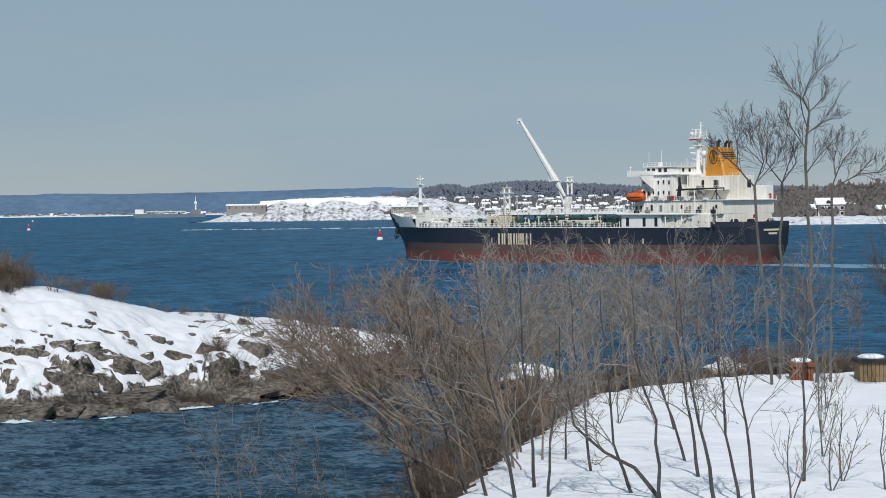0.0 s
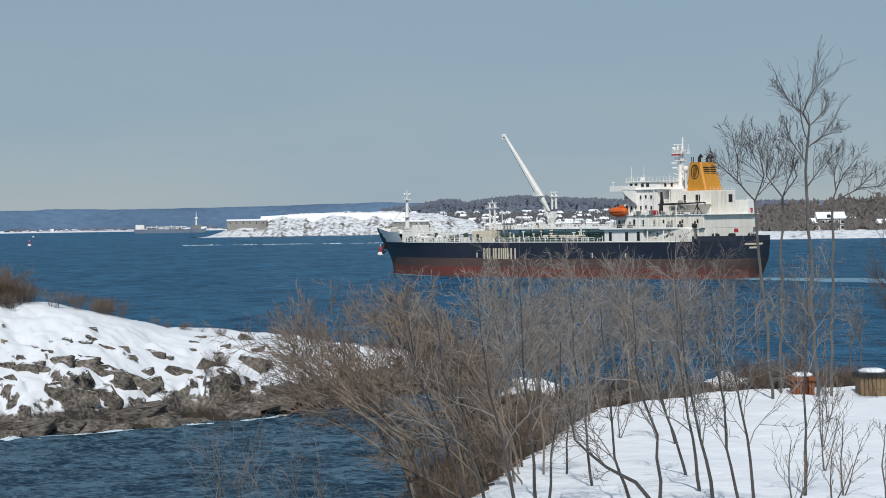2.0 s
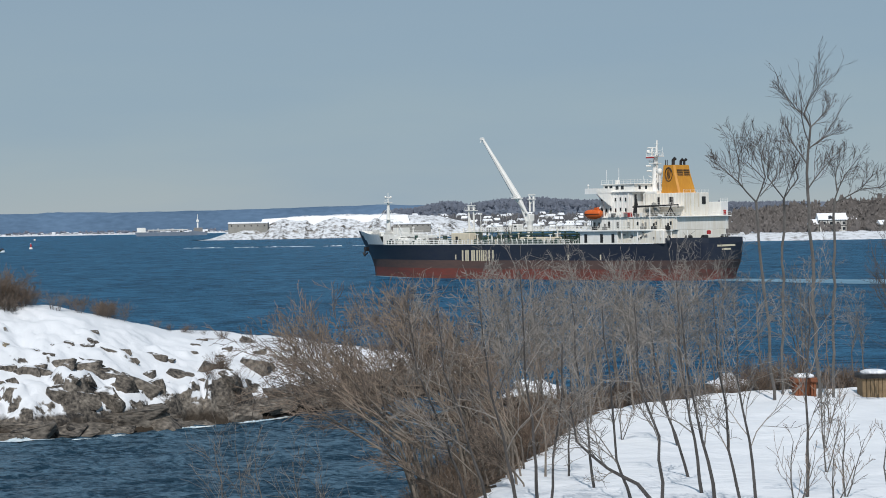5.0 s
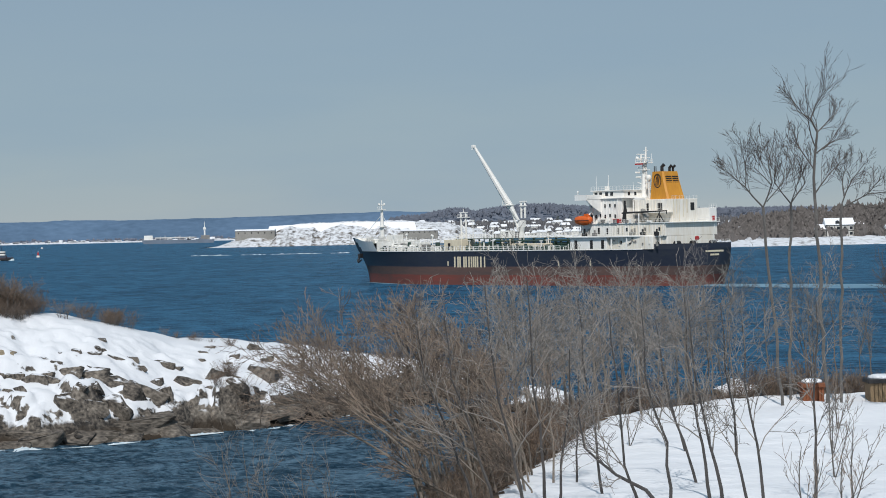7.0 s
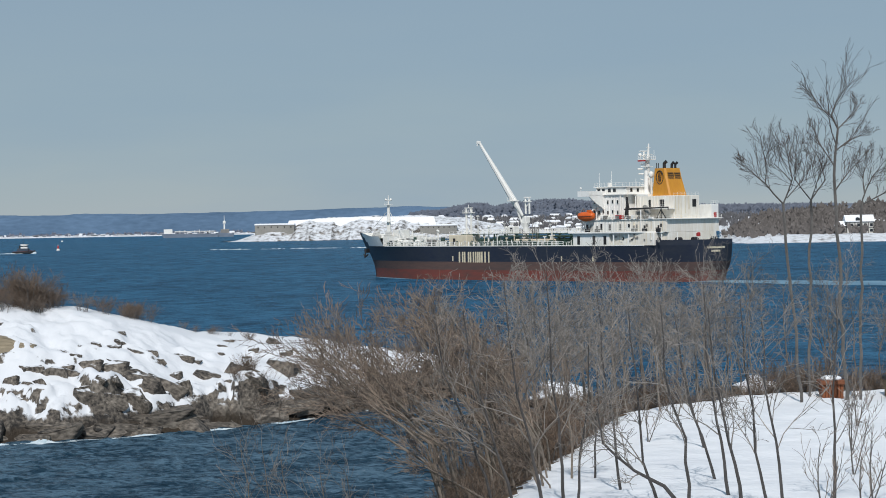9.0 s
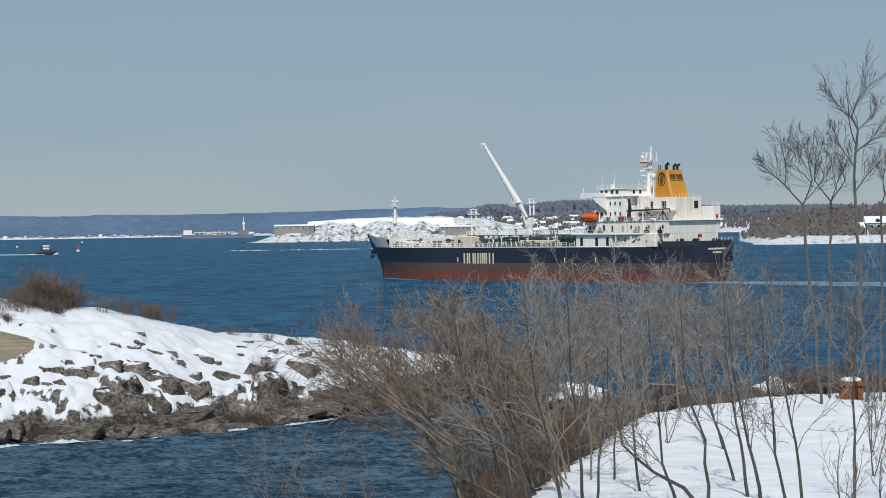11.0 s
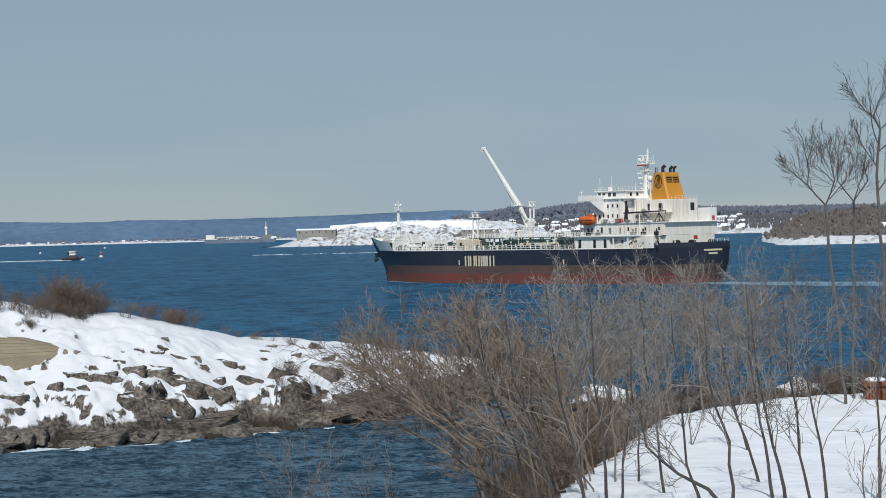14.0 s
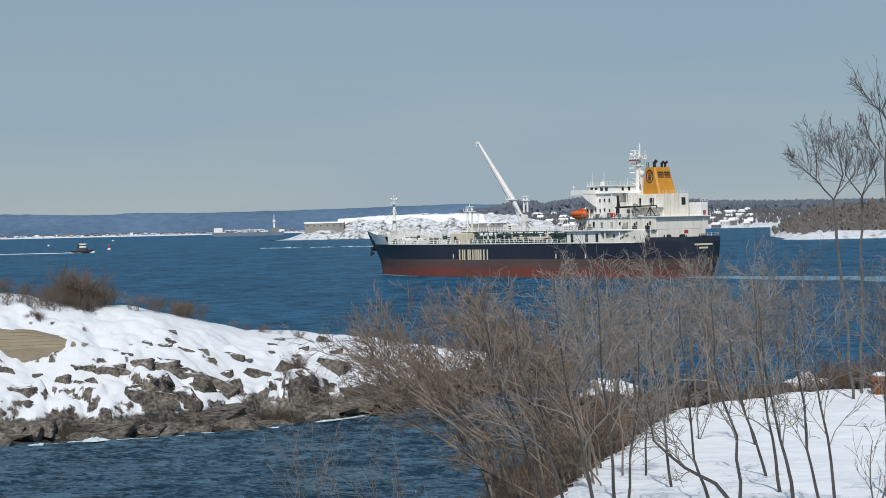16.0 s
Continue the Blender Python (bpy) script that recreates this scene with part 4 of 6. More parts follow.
    for x0, y0, z0, x1 in ((120, 8.5, 12.4, 150), (122, 10.0, 12.8, 148), (124, 3.8, 13.2, 150)):
        part("fore_pipe", Shape().tube([(x0, y0, 11.5), (x0 + 0.5, y0, z0), (x1 - 0.5, y0 - 1.5, z0), (x1, y0 - 1.5, 11.5)], 0.22, 6), SIDING, ship)
    # fore deck gear
    for x, y in ((127, 12.5), (134, 12), (146, 9), (150, 7), (141, 11.5)):
        s = Shape().slab(x - 1.6, x + 1.6, y - 1, y + 1, 11.4, 12.2, 0.15)
        s.bar((x - 1.3, y, 12.8), (x + 1.3, y, 12.8), 0.75, 10)
        s.box(x - 1.5, x - 1.25, y - 0.9, y + 0.9, 12.1, 13.7).box(x + 1.25, x + 1.5, y - 0.9, y + 0.9, 12.1, 13.7)
        part("mooring_winch", s, WHITE if x > 130 else SIDING_GREY, ship)
    for k in range(26):
        x, y = r.uniform(122, 156), r.uniform(2, 10)
        h = r.uniform(1.2, 3.2)
        part("deck_fitting", Shape().slab(x - r.uniform(0.3, 1.0), x + r.uniform(0.3, 1.0), y - 0.4, y + 0.4, 11.4, 11.4 + h, 0.08), (WHITE, SIDING, SIDING_GREY, WHITE, PIPE)[k % 5], ship)
    part("breakwater", Shape().box(150.8, 151.1, -11, 12, 13.4, 14.4), WHITE, ship)
    part("fore_catwalk", Shape().box(118, 151, 4.9, 6.6, 14.0, 14.25), WHITE, ship)
    part("fore_catwalk_rail", rail(Shape(), [(118, 6.5, 14.25), (151, 6.5, 14.25)], 1.3, 2.0, 0.11), WHITE, ship)
    # cream deck house amidships with twin post
    s = Shape().slab(112.0, 121.0, 3.5, 10, 11.4, 15.2, 0.15)
    part("deck_house", s, CREAM, ship, "cream deck house")
    part("deck_house_door", Shape().box(117.6, 118.8, 9.98, 10.06, 11.7, 14.0), BLACK, ship)
    part("deck_house_rail", rail(Shape(), [(112.2, 9.8, 15.2), (120.8, 9.8, 15.2)], 1.1, 1.8, 0.06), WHITE, ship)
    s = Shape().bar((119.4, 3.0, 11.4), (119.4, 3.0, 24.4), 0.35, 8).bar((117.0, 3.0, 11.4), (117.0, 3.0, 24.4), 0.35, 8)
    s.box(115.6, 120.8, 2.4, 3.6, 22.6, 22.9).box(116.4, 120.0, 2.6, 3.4, 24.3, 24.6).bar((118.2, 3, 24.4), (118.2, 3, 25.6), 0.12, 6)
    s.bar((119.4, 3, 18), (117, 3, 15.5), 0.15, 5).bar((119.4, 3, 20.5), (117, 3, 18), 0.15, 5)
    rail(s, [(115.6, 3.6, 22.9), (120.8, 3.6, 22.9)], 0.9, 1.0, 0.06)
    part("light_mast", s, WHITE, ship, "twin-legged white light mast")
    part("deck_light_post", Shape().bar((112.5, 4, 15.4), (112.5, 4, 21.5), 0.14, 6).box(112.1, 112.9, 3.7, 4.3, 21.3, 21.8), WHITE, ship)
    # foremast
    s = Shape().tube([(164.6, 0, 14.2), (164.6, 0, 20), (164.6, 0, 26.5)], [0.95, 0.7, 0.45], 8)
    s.box(163.4, 165.8, -1.4, 1.4, 20.0, 20.25).box(163.6, 165.6, -1.1, 1.1, 26.2, 26.45).bar((164.6, 0, 26.4), (164.6, 0, 29.8), 0.16, 6)
    s.bar((164.6, -1.3, 28.0), (164.6, 1.3, 28.0), 0.16, 6).lump((164.6, 1.2, 28.2), (0.4, 0.4, 0.5), 1).lump((164.6, -1.2, 28.2), (0.4, 0.4, 0.5), 2)
    rail(s, [(163.6, 1.1, 26.45), (165.6, 1.1, 26.45)], 0.9, 0.9, 0.05)
    part("foremast", s, WHITE, ship, "white foremast")
    part("stay", Shape().bar((164.6, 0, 24.5), (151.5, 4, 14.6), 0.09, 4), WHITE, ship)
    part("stay", Shape().bar((164.6, 0, 24.5), (175.5, 0.5, 16), 0.09, 4), WHITE, ship)
    for x, y in ((160, 4), (160, -4), (168, 3)):
        s = Shape().slab(x - 1.4, x + 1.4, y - 1.2, y + 1.2, 14.2, 15.6, 0.2).bar((x - 1.2, y, 16), (x + 1.2, y, 16), 0.7, 10)
        part("windlass", s, SIDING, ship)
    part("store_house", Shape().slab(156.5, 159, -3, 3, 14.2, 17.2, 0.1), WHITE, ship)

    # hose-handling crane, jib swung out to port and raised
    s = Shape().tube([(93, 0, 11.4), (93, 0, 17.5), (93, 0, 19)], [1.0, 1.0, 1.3], 12)
    part("crane_pedestal", s, WHITE, ship)
    s = Shape().slab(92.0, 94.0, -1.3, 1.1, 19, 21.2, 0.2)
    s.bar((93.9, -1.0, 22), (93.9, -1.0, 27.5), 0.35, 6).bar((92.1, -1.0, 22), (92.1, -1.0, 27.5), 0.35, 6)
    s.box(91.6, 94.4, -1.6, -0.4, 26.0, 26.3).box(91.6, 94.4, -1.4, -0.6, 27.4, 27.8)
    s.bar((93.9, -1.0, 24), (92.1, -1.0, 26), 0.14, 5)
    part("crane_house", s, WHITE, ship, "white crane tower")
    part("crane_cab", Shape().slab(95.6, 98.8, 0.4, 3.2, 15.4, 17.9, 0.15), WHITE, ship)
    part("cab_window", Shape().box(96.2, 97.4, 3.19, 3.26, 15.9, 17.4), GLASS, ship)
    foot, tip = Vector((93.0, 1.4, 21.4)), Vector((104.2, 10.5, 46.5))
    axis = (tip - foot).normalized()
    across = axis.cross(Vector((0, 0, 1))).normalized()
    over = across.cross(axis)
    loops = []
    for k, w in ((0, 0.4), (0.08, 0.55), (0.2, 1.0), (0.24, 0.98), (0.6, 0.72), (0.97, 0.42), (1.0, 0.45)):
        c = foot.lerp(tip, k)
        loops.append([c + (across * math.cos(a) + over * math.sin(a)) * w * 1.15 for a in [math.pi / 4 * j for j in range(8)]])
    part("crane_jib", Shape().rings(loops), WHITE, ship, "long white box-section jib")
    c = foot.lerp(tip, 0.22)
    s = Shape().slab(c.x - 1.6, c.x + 1.6, c.y - 1.2, c.y + 1.2, c.z - 0.6, c.z - 0.3, 0.05)
    rail(s, [(c.x - 1.6, c.y + 1.2, c.z - 0.3), (c.x + 1.6, c.y + 1.2, c.z - 0.3)], 1.3, 0.9, 0.08)
    part("jib_platform", s, WHITE, ship)
    part("luffing_ram", Shape().bar((93.6, 0.6, 17.5), foot.lerp(tip, 0.2), 0.34, 8), WHITE, ship)
    s = Shape().slab(tip.x - 0.5, tip.x + 0.9, tip.y - 0.5, tip.y + 0.6, tip.z - 0.4, tip.z + 0.5, 0.15).bar(tip, tip + Vector((0.6, 0.5, -1.2)), 0.2, 6)
    part("jib_head", s, WHITE, ship)

    # aft house
    def panel(name, x0, x1, y0, y1, z0, z1, mat=WHITE, label="", b=0.1):
        return part(name, Shape().slab(x0, x1, y0, y1, z0, z1, b), mat, ship, label)

    panel("lower_house", 40, 56, -15, 15, 11.4, 15.4)
    panel("poop_house", 18, 40, -11, 11.4, 11.4, 15.4, IVORY)
    panel("poop_house_side", 22, 39.9, 11.4, 13.9, 11.4, 15.4, IVORY)
    part("boat_deck", deck_plate(15.45, 0.05, 0.28, 0.4), DECK_GREEN, ship)
    s = Shape()
    us = [0.06 + 0.02 * k for k in range(12)]
    s.tube([(hull_point(u, 15)[0], hull_point(u, 12)[1] - 0.35, 15.45) for u in us], 0.28, 5)
    rail(s, [(hull_point(u, 15)[0], hull_point(u, 12)[1] - 0.35, 15.6) for u in us], 1.1, 1.8, 0.06)
    part("boat_deck_edge", s, WHITE, ship)
    for x in (38.0, 32.0, 26.0, 20.5, 15.5):
        yy = hull_point((x - 9) / 165, 12)[1] - 0.8
        part("deck_pillar", Shape().bar((x, yy, 11.4), (x, yy, 15.4), 0.2, 6), WHITE, ship)
    for x in (41.2, 46.0, 52.8):
        part("side_door", Shape().box(x, x + 1.2, 14.97, 15.05, 11.7, 14.4), BLACK, ship, "dark doorway")
    panel("bridge_base", 18, 40, -12.3, 12.3, 15.45, 19.4, IVORY)
    panel("bridge_base_fore", 40, 53, -12.3, 12.3, 15.45, 19.4)
    for x in (20.0, 26.0, 33.5):
        part("porthole", Shape().box(x, x + 0.7, 12.28, 12.36, 17.0, 18.1), GLASS, ship)
    part("vent_opening", Shape().box(21.6, 22.6, 12.28, 12.35, 15.9, 16.9), BLACK, ship)
    part("upper_deck", Shape().slab(17, 54.5, -12.65, 12.65, 19.4, 19.65, 0.05), WHITE, ship)
    part("upper_deck_rail", rail(Shape(), [(46, 12.6, 19.65), (17.2, 12.6, 19.65), (17.2, -12.6, 19.65)], 1.1, 1.8, 0.06), WHITE, ship)
    for x in (44, 38, 31, 24, 18):
        part("deck_bracket", Shape().bar((x, 12.3, 18.8), (x, 12.6, 19.3), 0.12, 5), WHITE, ship)
    panel("accommodation", 38, 52, -10, 10, 19.65, 27.4, label="white accommodation block with ribbed side")
    for k in range(12):
        x = 38.6 + k * 1.15
        part("side_rib", Shape().box(x, x + 0.14, 10.0, 10.16, 19.8, 27.2), WHITE, ship)
    for x in (40.3, 44.6, 48.5):
        for z in (21.3, 24.6):
            part("cabin_window", Shape().box(x, x + 0.6, 10.17, 10.23, z, z + 1.1), GLASS, ship)
    part("bridge_deck", Shape().slab(36, 53, -10.6, 10.6, 27.4, 27.65, 0.05), WHITE, ship)
    panel("wheelhouse", 38, 51.2, -9, 9, 27.65, 29.85, label="white wheelhouse")
    part("wheelhouse_roof", Shape().slab(37.4, 51.8, -9.5, 9.5, 29.85, 30.1, 0.05), WHITE, ship)
    part("monkey_rail", rail(Shape(), [(51.6, 9.3, 30.1), (37.6, 9.3, 30.1), (37.6, -9.3, 30.1)], 1.2, 1.5, 0.06), WHITE, ship)
    for x in (49.2, 47.2, 44.6, 42.4):
        part("bridge_window", Shape().slab(x, x + 1.25, 8.9, 9.05, 28.3, 29.5, 0.03), GLASS, ship)
    for y in (6.5, 3.5):
        part("bridge_window", Shape().slab(37.93, 38.1, y - 0.5, y + 0.5, 28.3, 29.4, 0.03), GLASS, ship)
    # port and starboard bridge wings with curved brackets
    for side in (1, -1):
        s = Shape().slab(46.5, 51.5, min(side * 9, side * 17), max(side * 9, side * 17), 27.3, 27.6, 0.05)
        s.box(46.5, 46.7, min(side * 9.1, side * 17), max(side * 9.1, side * 17), 27.6, 28.7).box(51.3, 51.5, min(side * 9.1, side * 17), max(side * 9.1, side * 17), 27.6, 28.7)
        s.box(46.5, 51.5, side * 17 - 0.1, side * 17 + 0.1, 27.0, 28.75)
        part("bridge_wing", s, WHITE, ship, "bridge wing with solid bulwark")
        curve = [(side * (10 + 7 * math.sin(a)), 27.3 - 4.4 * (1 - math.sin(a)) ** 0.8) for a in [math.pi / 2 * k / 8 for k in range(9)]]
        loop = curve + [(side * 10, 27.3)]
        part("wing_bracket", Shape().rings([[(46.6, y, z) for y, z in loop], [(47.0, y, z) for y, z in loop]]), WHITE, ship)
        part("wing_light", Shape().bar((50.6, side * 16.5, 27.6), (50.6, side * 16.5, 29.6), 0.12, 5).lump((50.6, side * 16.5, 29.7), (0.35, 0.35, 0.35), 3), WHITE, ship)
    # lifeboats in davits
    for side in (1, -1):
        loops = []
        for k in range(13):
            t = k / 12
            w = math.sin(math.pi * (0.06 + 0.88 * t)) ** 0.3
            c = (47.9 + 6.5 * t, side * 13.6, 20.7 + 0.2 * (2 * t - 1) ** 2)
            loops.append([(c[0], c[1] + 1.4 * w * math.cos(a), c[2] + (1.5 if math.sin(a) > 0 else 1.6) * w * math.sin(a)) for a in [2 * math.pi * j / 12 for j in range(12)]])
        boat = part("lifeboat", Shape().rings(loops), ORANGE, ship, "orange enclosed lifeboat in davits", True)
        part("boat_canopy", Shape().slab(48.8, 50.6, side * 13.6 - 0.6, side * 13.6 + 0.6, 22.0, 22.8, 0.15), ORANGE, boat)
        part("fender_strip", Shape().tube([(48.0 + 6.3 * t / 8, side * (13.6 + 1.42 * math.sin(math.pi * (0.06 + 0.88 * t / 8)) ** 0.3), 20.7) for t in range(9)], 0.09, 5), BLACK, boat)
        for x in (48.6, 53.4):
            part("davit", Shape().tube([(x, side * 11.5, 19.65), (x, side * 11.6, 22.2), (x, side * 12.8, 23.4), (x, side * 13.6, 22.4)], 0.22, 6), WHITE, ship)
    # engine casing and funnel
    panel("engine_casing", 20.5, 36.2, -6, 6, 19.65, 26.8, IVORY, "ivory-white engine casing streaked with rust")
    for k, (y, z) in enumerate(((2.6, 15.6), (0.6, 17.0), (-1.2, 18.2), (3.8, 18.0), (5.1, 16.5))):
        part("rust_streak", Shape().box(20.44, 20.5, y, y + 0.28 + 0.1 * (k % 3), z + 4.2, 26.7), CREAM, ship, "cream rust-stained streak")
    for x in (30.2, 24.6):
        part("casing_window", Shape().slab(x, x + (1.1 if x > 28 else 1.9), 5.95, 6.08, 23.2, 25.6, 0.03), BLACK, ship, "dark louvred opening")
    part("casing_window", Shape().slab(20.42, 20.55, -4.4, -2.6, 23.2, 25.6, 0.03), BLACK, ship, "dark louvred opening")
    part("casing_platform", Shape().slab(20, 36, 6, 8.6, 22.6, 22.8, 0.04), WHITE, ship)
    part("casing_rail", rail(Shape(), [(36, 8.5, 22.8), (20.2, 8.5, 22.8)], 1.1, 1.6, 0.05), WHITE, ship)
    part("casing_strut", Shape().bar((24, 6, 19.8), (24, 8.4, 22.6), 0.18, 5), BLACK, ship)
    part("casing_rim", rail(Shape(), [(20.6, 5.9, 26.8), (20.6, -5.9, 26.8)], 1.0, 1.5, 0.05), WHITE, ship)
    loops = []
    for z, f, b, w in ((26.8, 31.6, 23.7, 4.1), (30, 31.4, 24.7, 3.95), (33, 31.1, 25.6, 3.8), (35.5, 30.9, 26.1, 3.65)):
        c = 0.5
        loops.append([(f - c, -w, z), (f, -w + c, z), (f, w - c, z), (f - c, w, z), (b + c, w, z), (b, w - c, z), (b, -w + c, z), (b + c, -w, z)])
    funnel = part("funnel", Shape().rings(loops), YELLOW, ship, "yellow tapered funnel")
    ring = [(28.2 + 1.45 * math.cos(a), 3.93, 32.6 + 2.1 * math.sin(a)) for a in [2 * math.pi * k / 28 for k in range(29)]]
    part("emblem_ring", Shape().tube(ring, 0.14, 5), BLACK, funnel, "dark oval emblem ring")
    for p, q in (((28.9, 31.3), (28.5, 33.9)), ((28.4, 31.0), (28.0, 34.2)), ((27.9, 31.3), (27.5, 33.9))):
        part("emblem_bar", Shape().bar((p[0], 3.95, p[1]), (q[0], 3.92, q[1]), 0.13, 5), BLACK, funnel)
    for k in range(5):
        z = 31.2 + k * 0.62
        xb = 25.24 + (z - 31.2) * 0.2
        for y0, y1 in ((0.2, 2.9), (-2.9, -0.2)):
            part("louvre", Shape().box(xb - 0.06, xb + 0.2, y0, y1, z, z + 0.38), BLACK, funnel, "dark louvre slat")
    for x, y, r, h in ((28.6, 1.2, 0.55, 1.5), (27.6, -1.2, 0.45, 1.2), (27.2, -2.4, 0.4, 1.2)):
        s = Shape().tube([(x, y, 35.5), (x, y, 35.5 + h), (x - 0.7, y - 0.3, 36.2 + h)], [r, r, r * 1.1], 10)
        part("exhaust_pipe", s, BLACK, funnel, "black exhaust pipe")
    for y in (3.0, 2.2):
        part("funnel_vent", Shape().bar((30.2, y, 35.5), (30.2, y, 37.2), 0.14, 6), BLACK, funnel)
    part("satellite_dome", Shape().tube([(32.6, 3, 27.4), (32.6, 3, 32.6)], 0.28, 8).lump((32.6, 3, 33.6), (0.9, 0.9, 1.1), 1, 0.02, 12, 8), WHITE, ship, "white satellite dome on a post")
    part("dome_deck", Shape().slab(31.5, 38, -6, 6, 26.8, 27.4, 0.05), WHITE, ship)
    # radar mast
    s = Shape().tube([(37.0, 0, 27.6), (37.0, 0, 33), (37.0, 0, 38.6)], [1.3, 1.0, 0.75], 8)
    s.slab(35.4, 38.8, -2.4, 2.4, 38.4, 38.7, 0.05).tube([(36.6, 0, 38.6), (36.4, -0.2, 43.6)], [0.5, 0.22], 6).tube([(37.8, 0.6, 38.6), (37.8, 0.6, 41.4)], [0.35, 0.3], 6)
    rail(s, [(38.7, 2.3, 38.7), (35.5, 2.3, 38.7), (35.5, -2.3, 38.7)], 1.0, 0.9, 0.06)
    s.bar((37.8, -1.4, 41.2), (37.8, 2.6, 41.2), 0.2, 6).bar((36.5, -2.0, 40.2), (36.5, 1.8, 40.2), 0.12, 5).bar((36.4, -1.2, 42.4), (36.4, 1.0, 42.4), 0.1, 5)
    s.lump((38.3, 1.9, 40.0), (0.6, 0.6, 0.7), 2, 0.05).bar((35.8, -2, 38.7), (35.8, -2, 41.5), 0.08, 4).bar((38.6, -2, 38.7), (38.6, -2, 41.2), 0.08, 4)
    s.bar((37.6, 1.6, 35.5), (38.4, 3.0, 35.5), 0.25, 6).bar((37.6, 1.2, 34.0), (38.4, 2.6, 34.0), 0.25, 6)
    for k in range(5):
        z = 30.4 + k * 1.6
        s.bar((38.0, 0.6, z), (38.6, 1.6, z + 0.4), 0.12, 5).bar((36.0, 0.6, z + 0.5), (35.5, 1.4, z + 0.9), 0.1, 5)
    s.slab(35.9, 38.4, -1.6, 1.6, 36.2, 36.4, 0.04)
    rail(s, [(38.3, 1.5, 36.4), (36.0, 1.5, 36.4)], 0.9, 0.8, 0.06)
    s.box(36.6, 39.4, 1.0, 1.3, 39.6, 39.95).box(34.9, 36.0, 0.6, 1.4, 39.2, 39.5)
    part("radar_mast", s, WHITE, ship, "white radar mast with platforms and aerials")
    part("mast_band", Shape().box(35.4, 38.8, 2.42, 2.5, 37.9, 38.35), RED, ship, "red lifebuoy board")
    for x, y, h in ((50.5, 8, 4.5), (48, 5, 5.0), (45, 8.5, 2.2), (42, 0, 2.4)):
        part("aerial", Shape().bar((x, y, 30.1), (x, y, 30.1 + h), 0.07, 4), WHITE, ship)
    part("compass_housing", Shape().slab(46.2, 47.4, 6.4, 7.6, 30.1, 31.4, 0.15), WHITE, ship)
    # provision crane, dark
    s = Shape().tube([(34.8, 12.0, 19.65), (34.8, 12.0, 26.6)], [0.5, 0.35], 8).tube([(34.8, 12.0, 26.6), (34.0, 12.0, 22.9)], 0.18, 6).bar((35.9, 12, 20), (34.8, 12, 25.6), 0.2, 6)
    part("provision_crane", s, BLACK, ship, "black provision crane")
    s = Shape().tube([(36.0, 12.0, 22.7), (33, 12.0, 22.8), (17.5, 12.0, 23.1)], [0.25, 0.32, 0.2], 6).bar((17.6, 12, 23.1), (17.6, 12, 22.2), 0.16, 5)
    part("provision_jib", s, BLACK, ship)
    part("jib_rest", Shape().bar((20.5, 12, 19.65), (20.5, 12, 22.9), 0.18, 6).bar((22.4, 12, 19.65), (20.5, 12, 22.6), 0.14, 6), BLACK, ship)
    part("fire_box", Shape().slab(36.8, 40.2, 11.4, 12.8, 19.65, 21.0, 0.08), RED, ship, "red equipment box")
    s = Shape().slab(29.5, 32, 9.2, 11, 19.65, 22.4, 0.25).lump((27.5, 10.5, 21.6), (1.1, 1.0, 1.6), 3, 0.2).lump((29.2, 9.6, 23.1), (0.9, 0.9, 0.9), 5, 0.2)
    part("deck_machinery", s, GRANITE, ship, "grey deck machinery")
    r = random.Random(23)
    for k in range(16):
        x, z = r.uniform(19, 39), r.uniform(12.2, 14.0)
        part("wall_fitting", Shape().slab(x, x + r.uniform(0.3, 0.9), 13.85, 14.15, z, z + r.uniform(0.3, 1.2), 0.04), (SIDING_GREY, BLACK, IVORY, GRANITE)[k % 4], ship)
    for k in range(14):
        x = r.uniform(19, 46)
        part("deck_locker", Shape().slab(x, x + r.uniform(0.6, 1.6), 12.0, 12.9, 19.65, 19.65 + r.uniform(0.5, 1.3), 0.06), (WHITE, IVORY, SIDING_GREY)[k % 3], ship)
    for k, x in enumerate((60, 66, 74, 81, 88, 96, 103)):
        part("lamp_post", Shape().bar((x, 7.0, 15.4), (x, 7.0, 18.2 + 0.4 * (k % 2)), 0.09, 5).box(x - 0.3, x + 0.3, 6.8, 7.3, 18.2 + 0.4 * (k % 2), 18.45 + 0.4 * (k % 2)), WHITE, ship)
    for k in range(9):
        x = 16 + k * 16.5
        w = r.uniform(0.25, 0.6)
        y = hull_point(max((x - 9) / 167, 0.02), 10)[1]
        part("scupper", Shape().box(x, x + w, y - 0.3, y + 0.06, 10.5, 10.9), BLACK, ship)
    # plating seams, doors, pipes and ladders on the house sides
    for k in range(19):
        x = 18.6 + k * 1.12
        part("side_rib", Shape().box(x, x + 0.12, 12.3, 12.42, 15.6, 19.3), IVORY, ship)
    for k in range(11):
        x = 41.0 + k * 1.3
        part("side_rib", Shape().box(x, x + 0.12, 12.3, 12.42, 15.6, 19.3), WHITE, ship)
    for k in range(12):
        x = 21.4 + k * 1.2
        part("side_rib", Shape().box(x, x + 0.12, 6.0, 6.12, 22.9, 26.7), IVORY, ship)
    for x, z in ((41.8, 16.2), (45.4, 16.4), (49.8, 16.2), (51.6, 16.2), (30.2, 16.0), (37.2, 16.2)):
        part("side_door", Shape().box(x, x + 0.8, 12.28, 12.37, z, z + 1.9), BLACK if x > 41 else GRANITE, ship, "dark doorway")
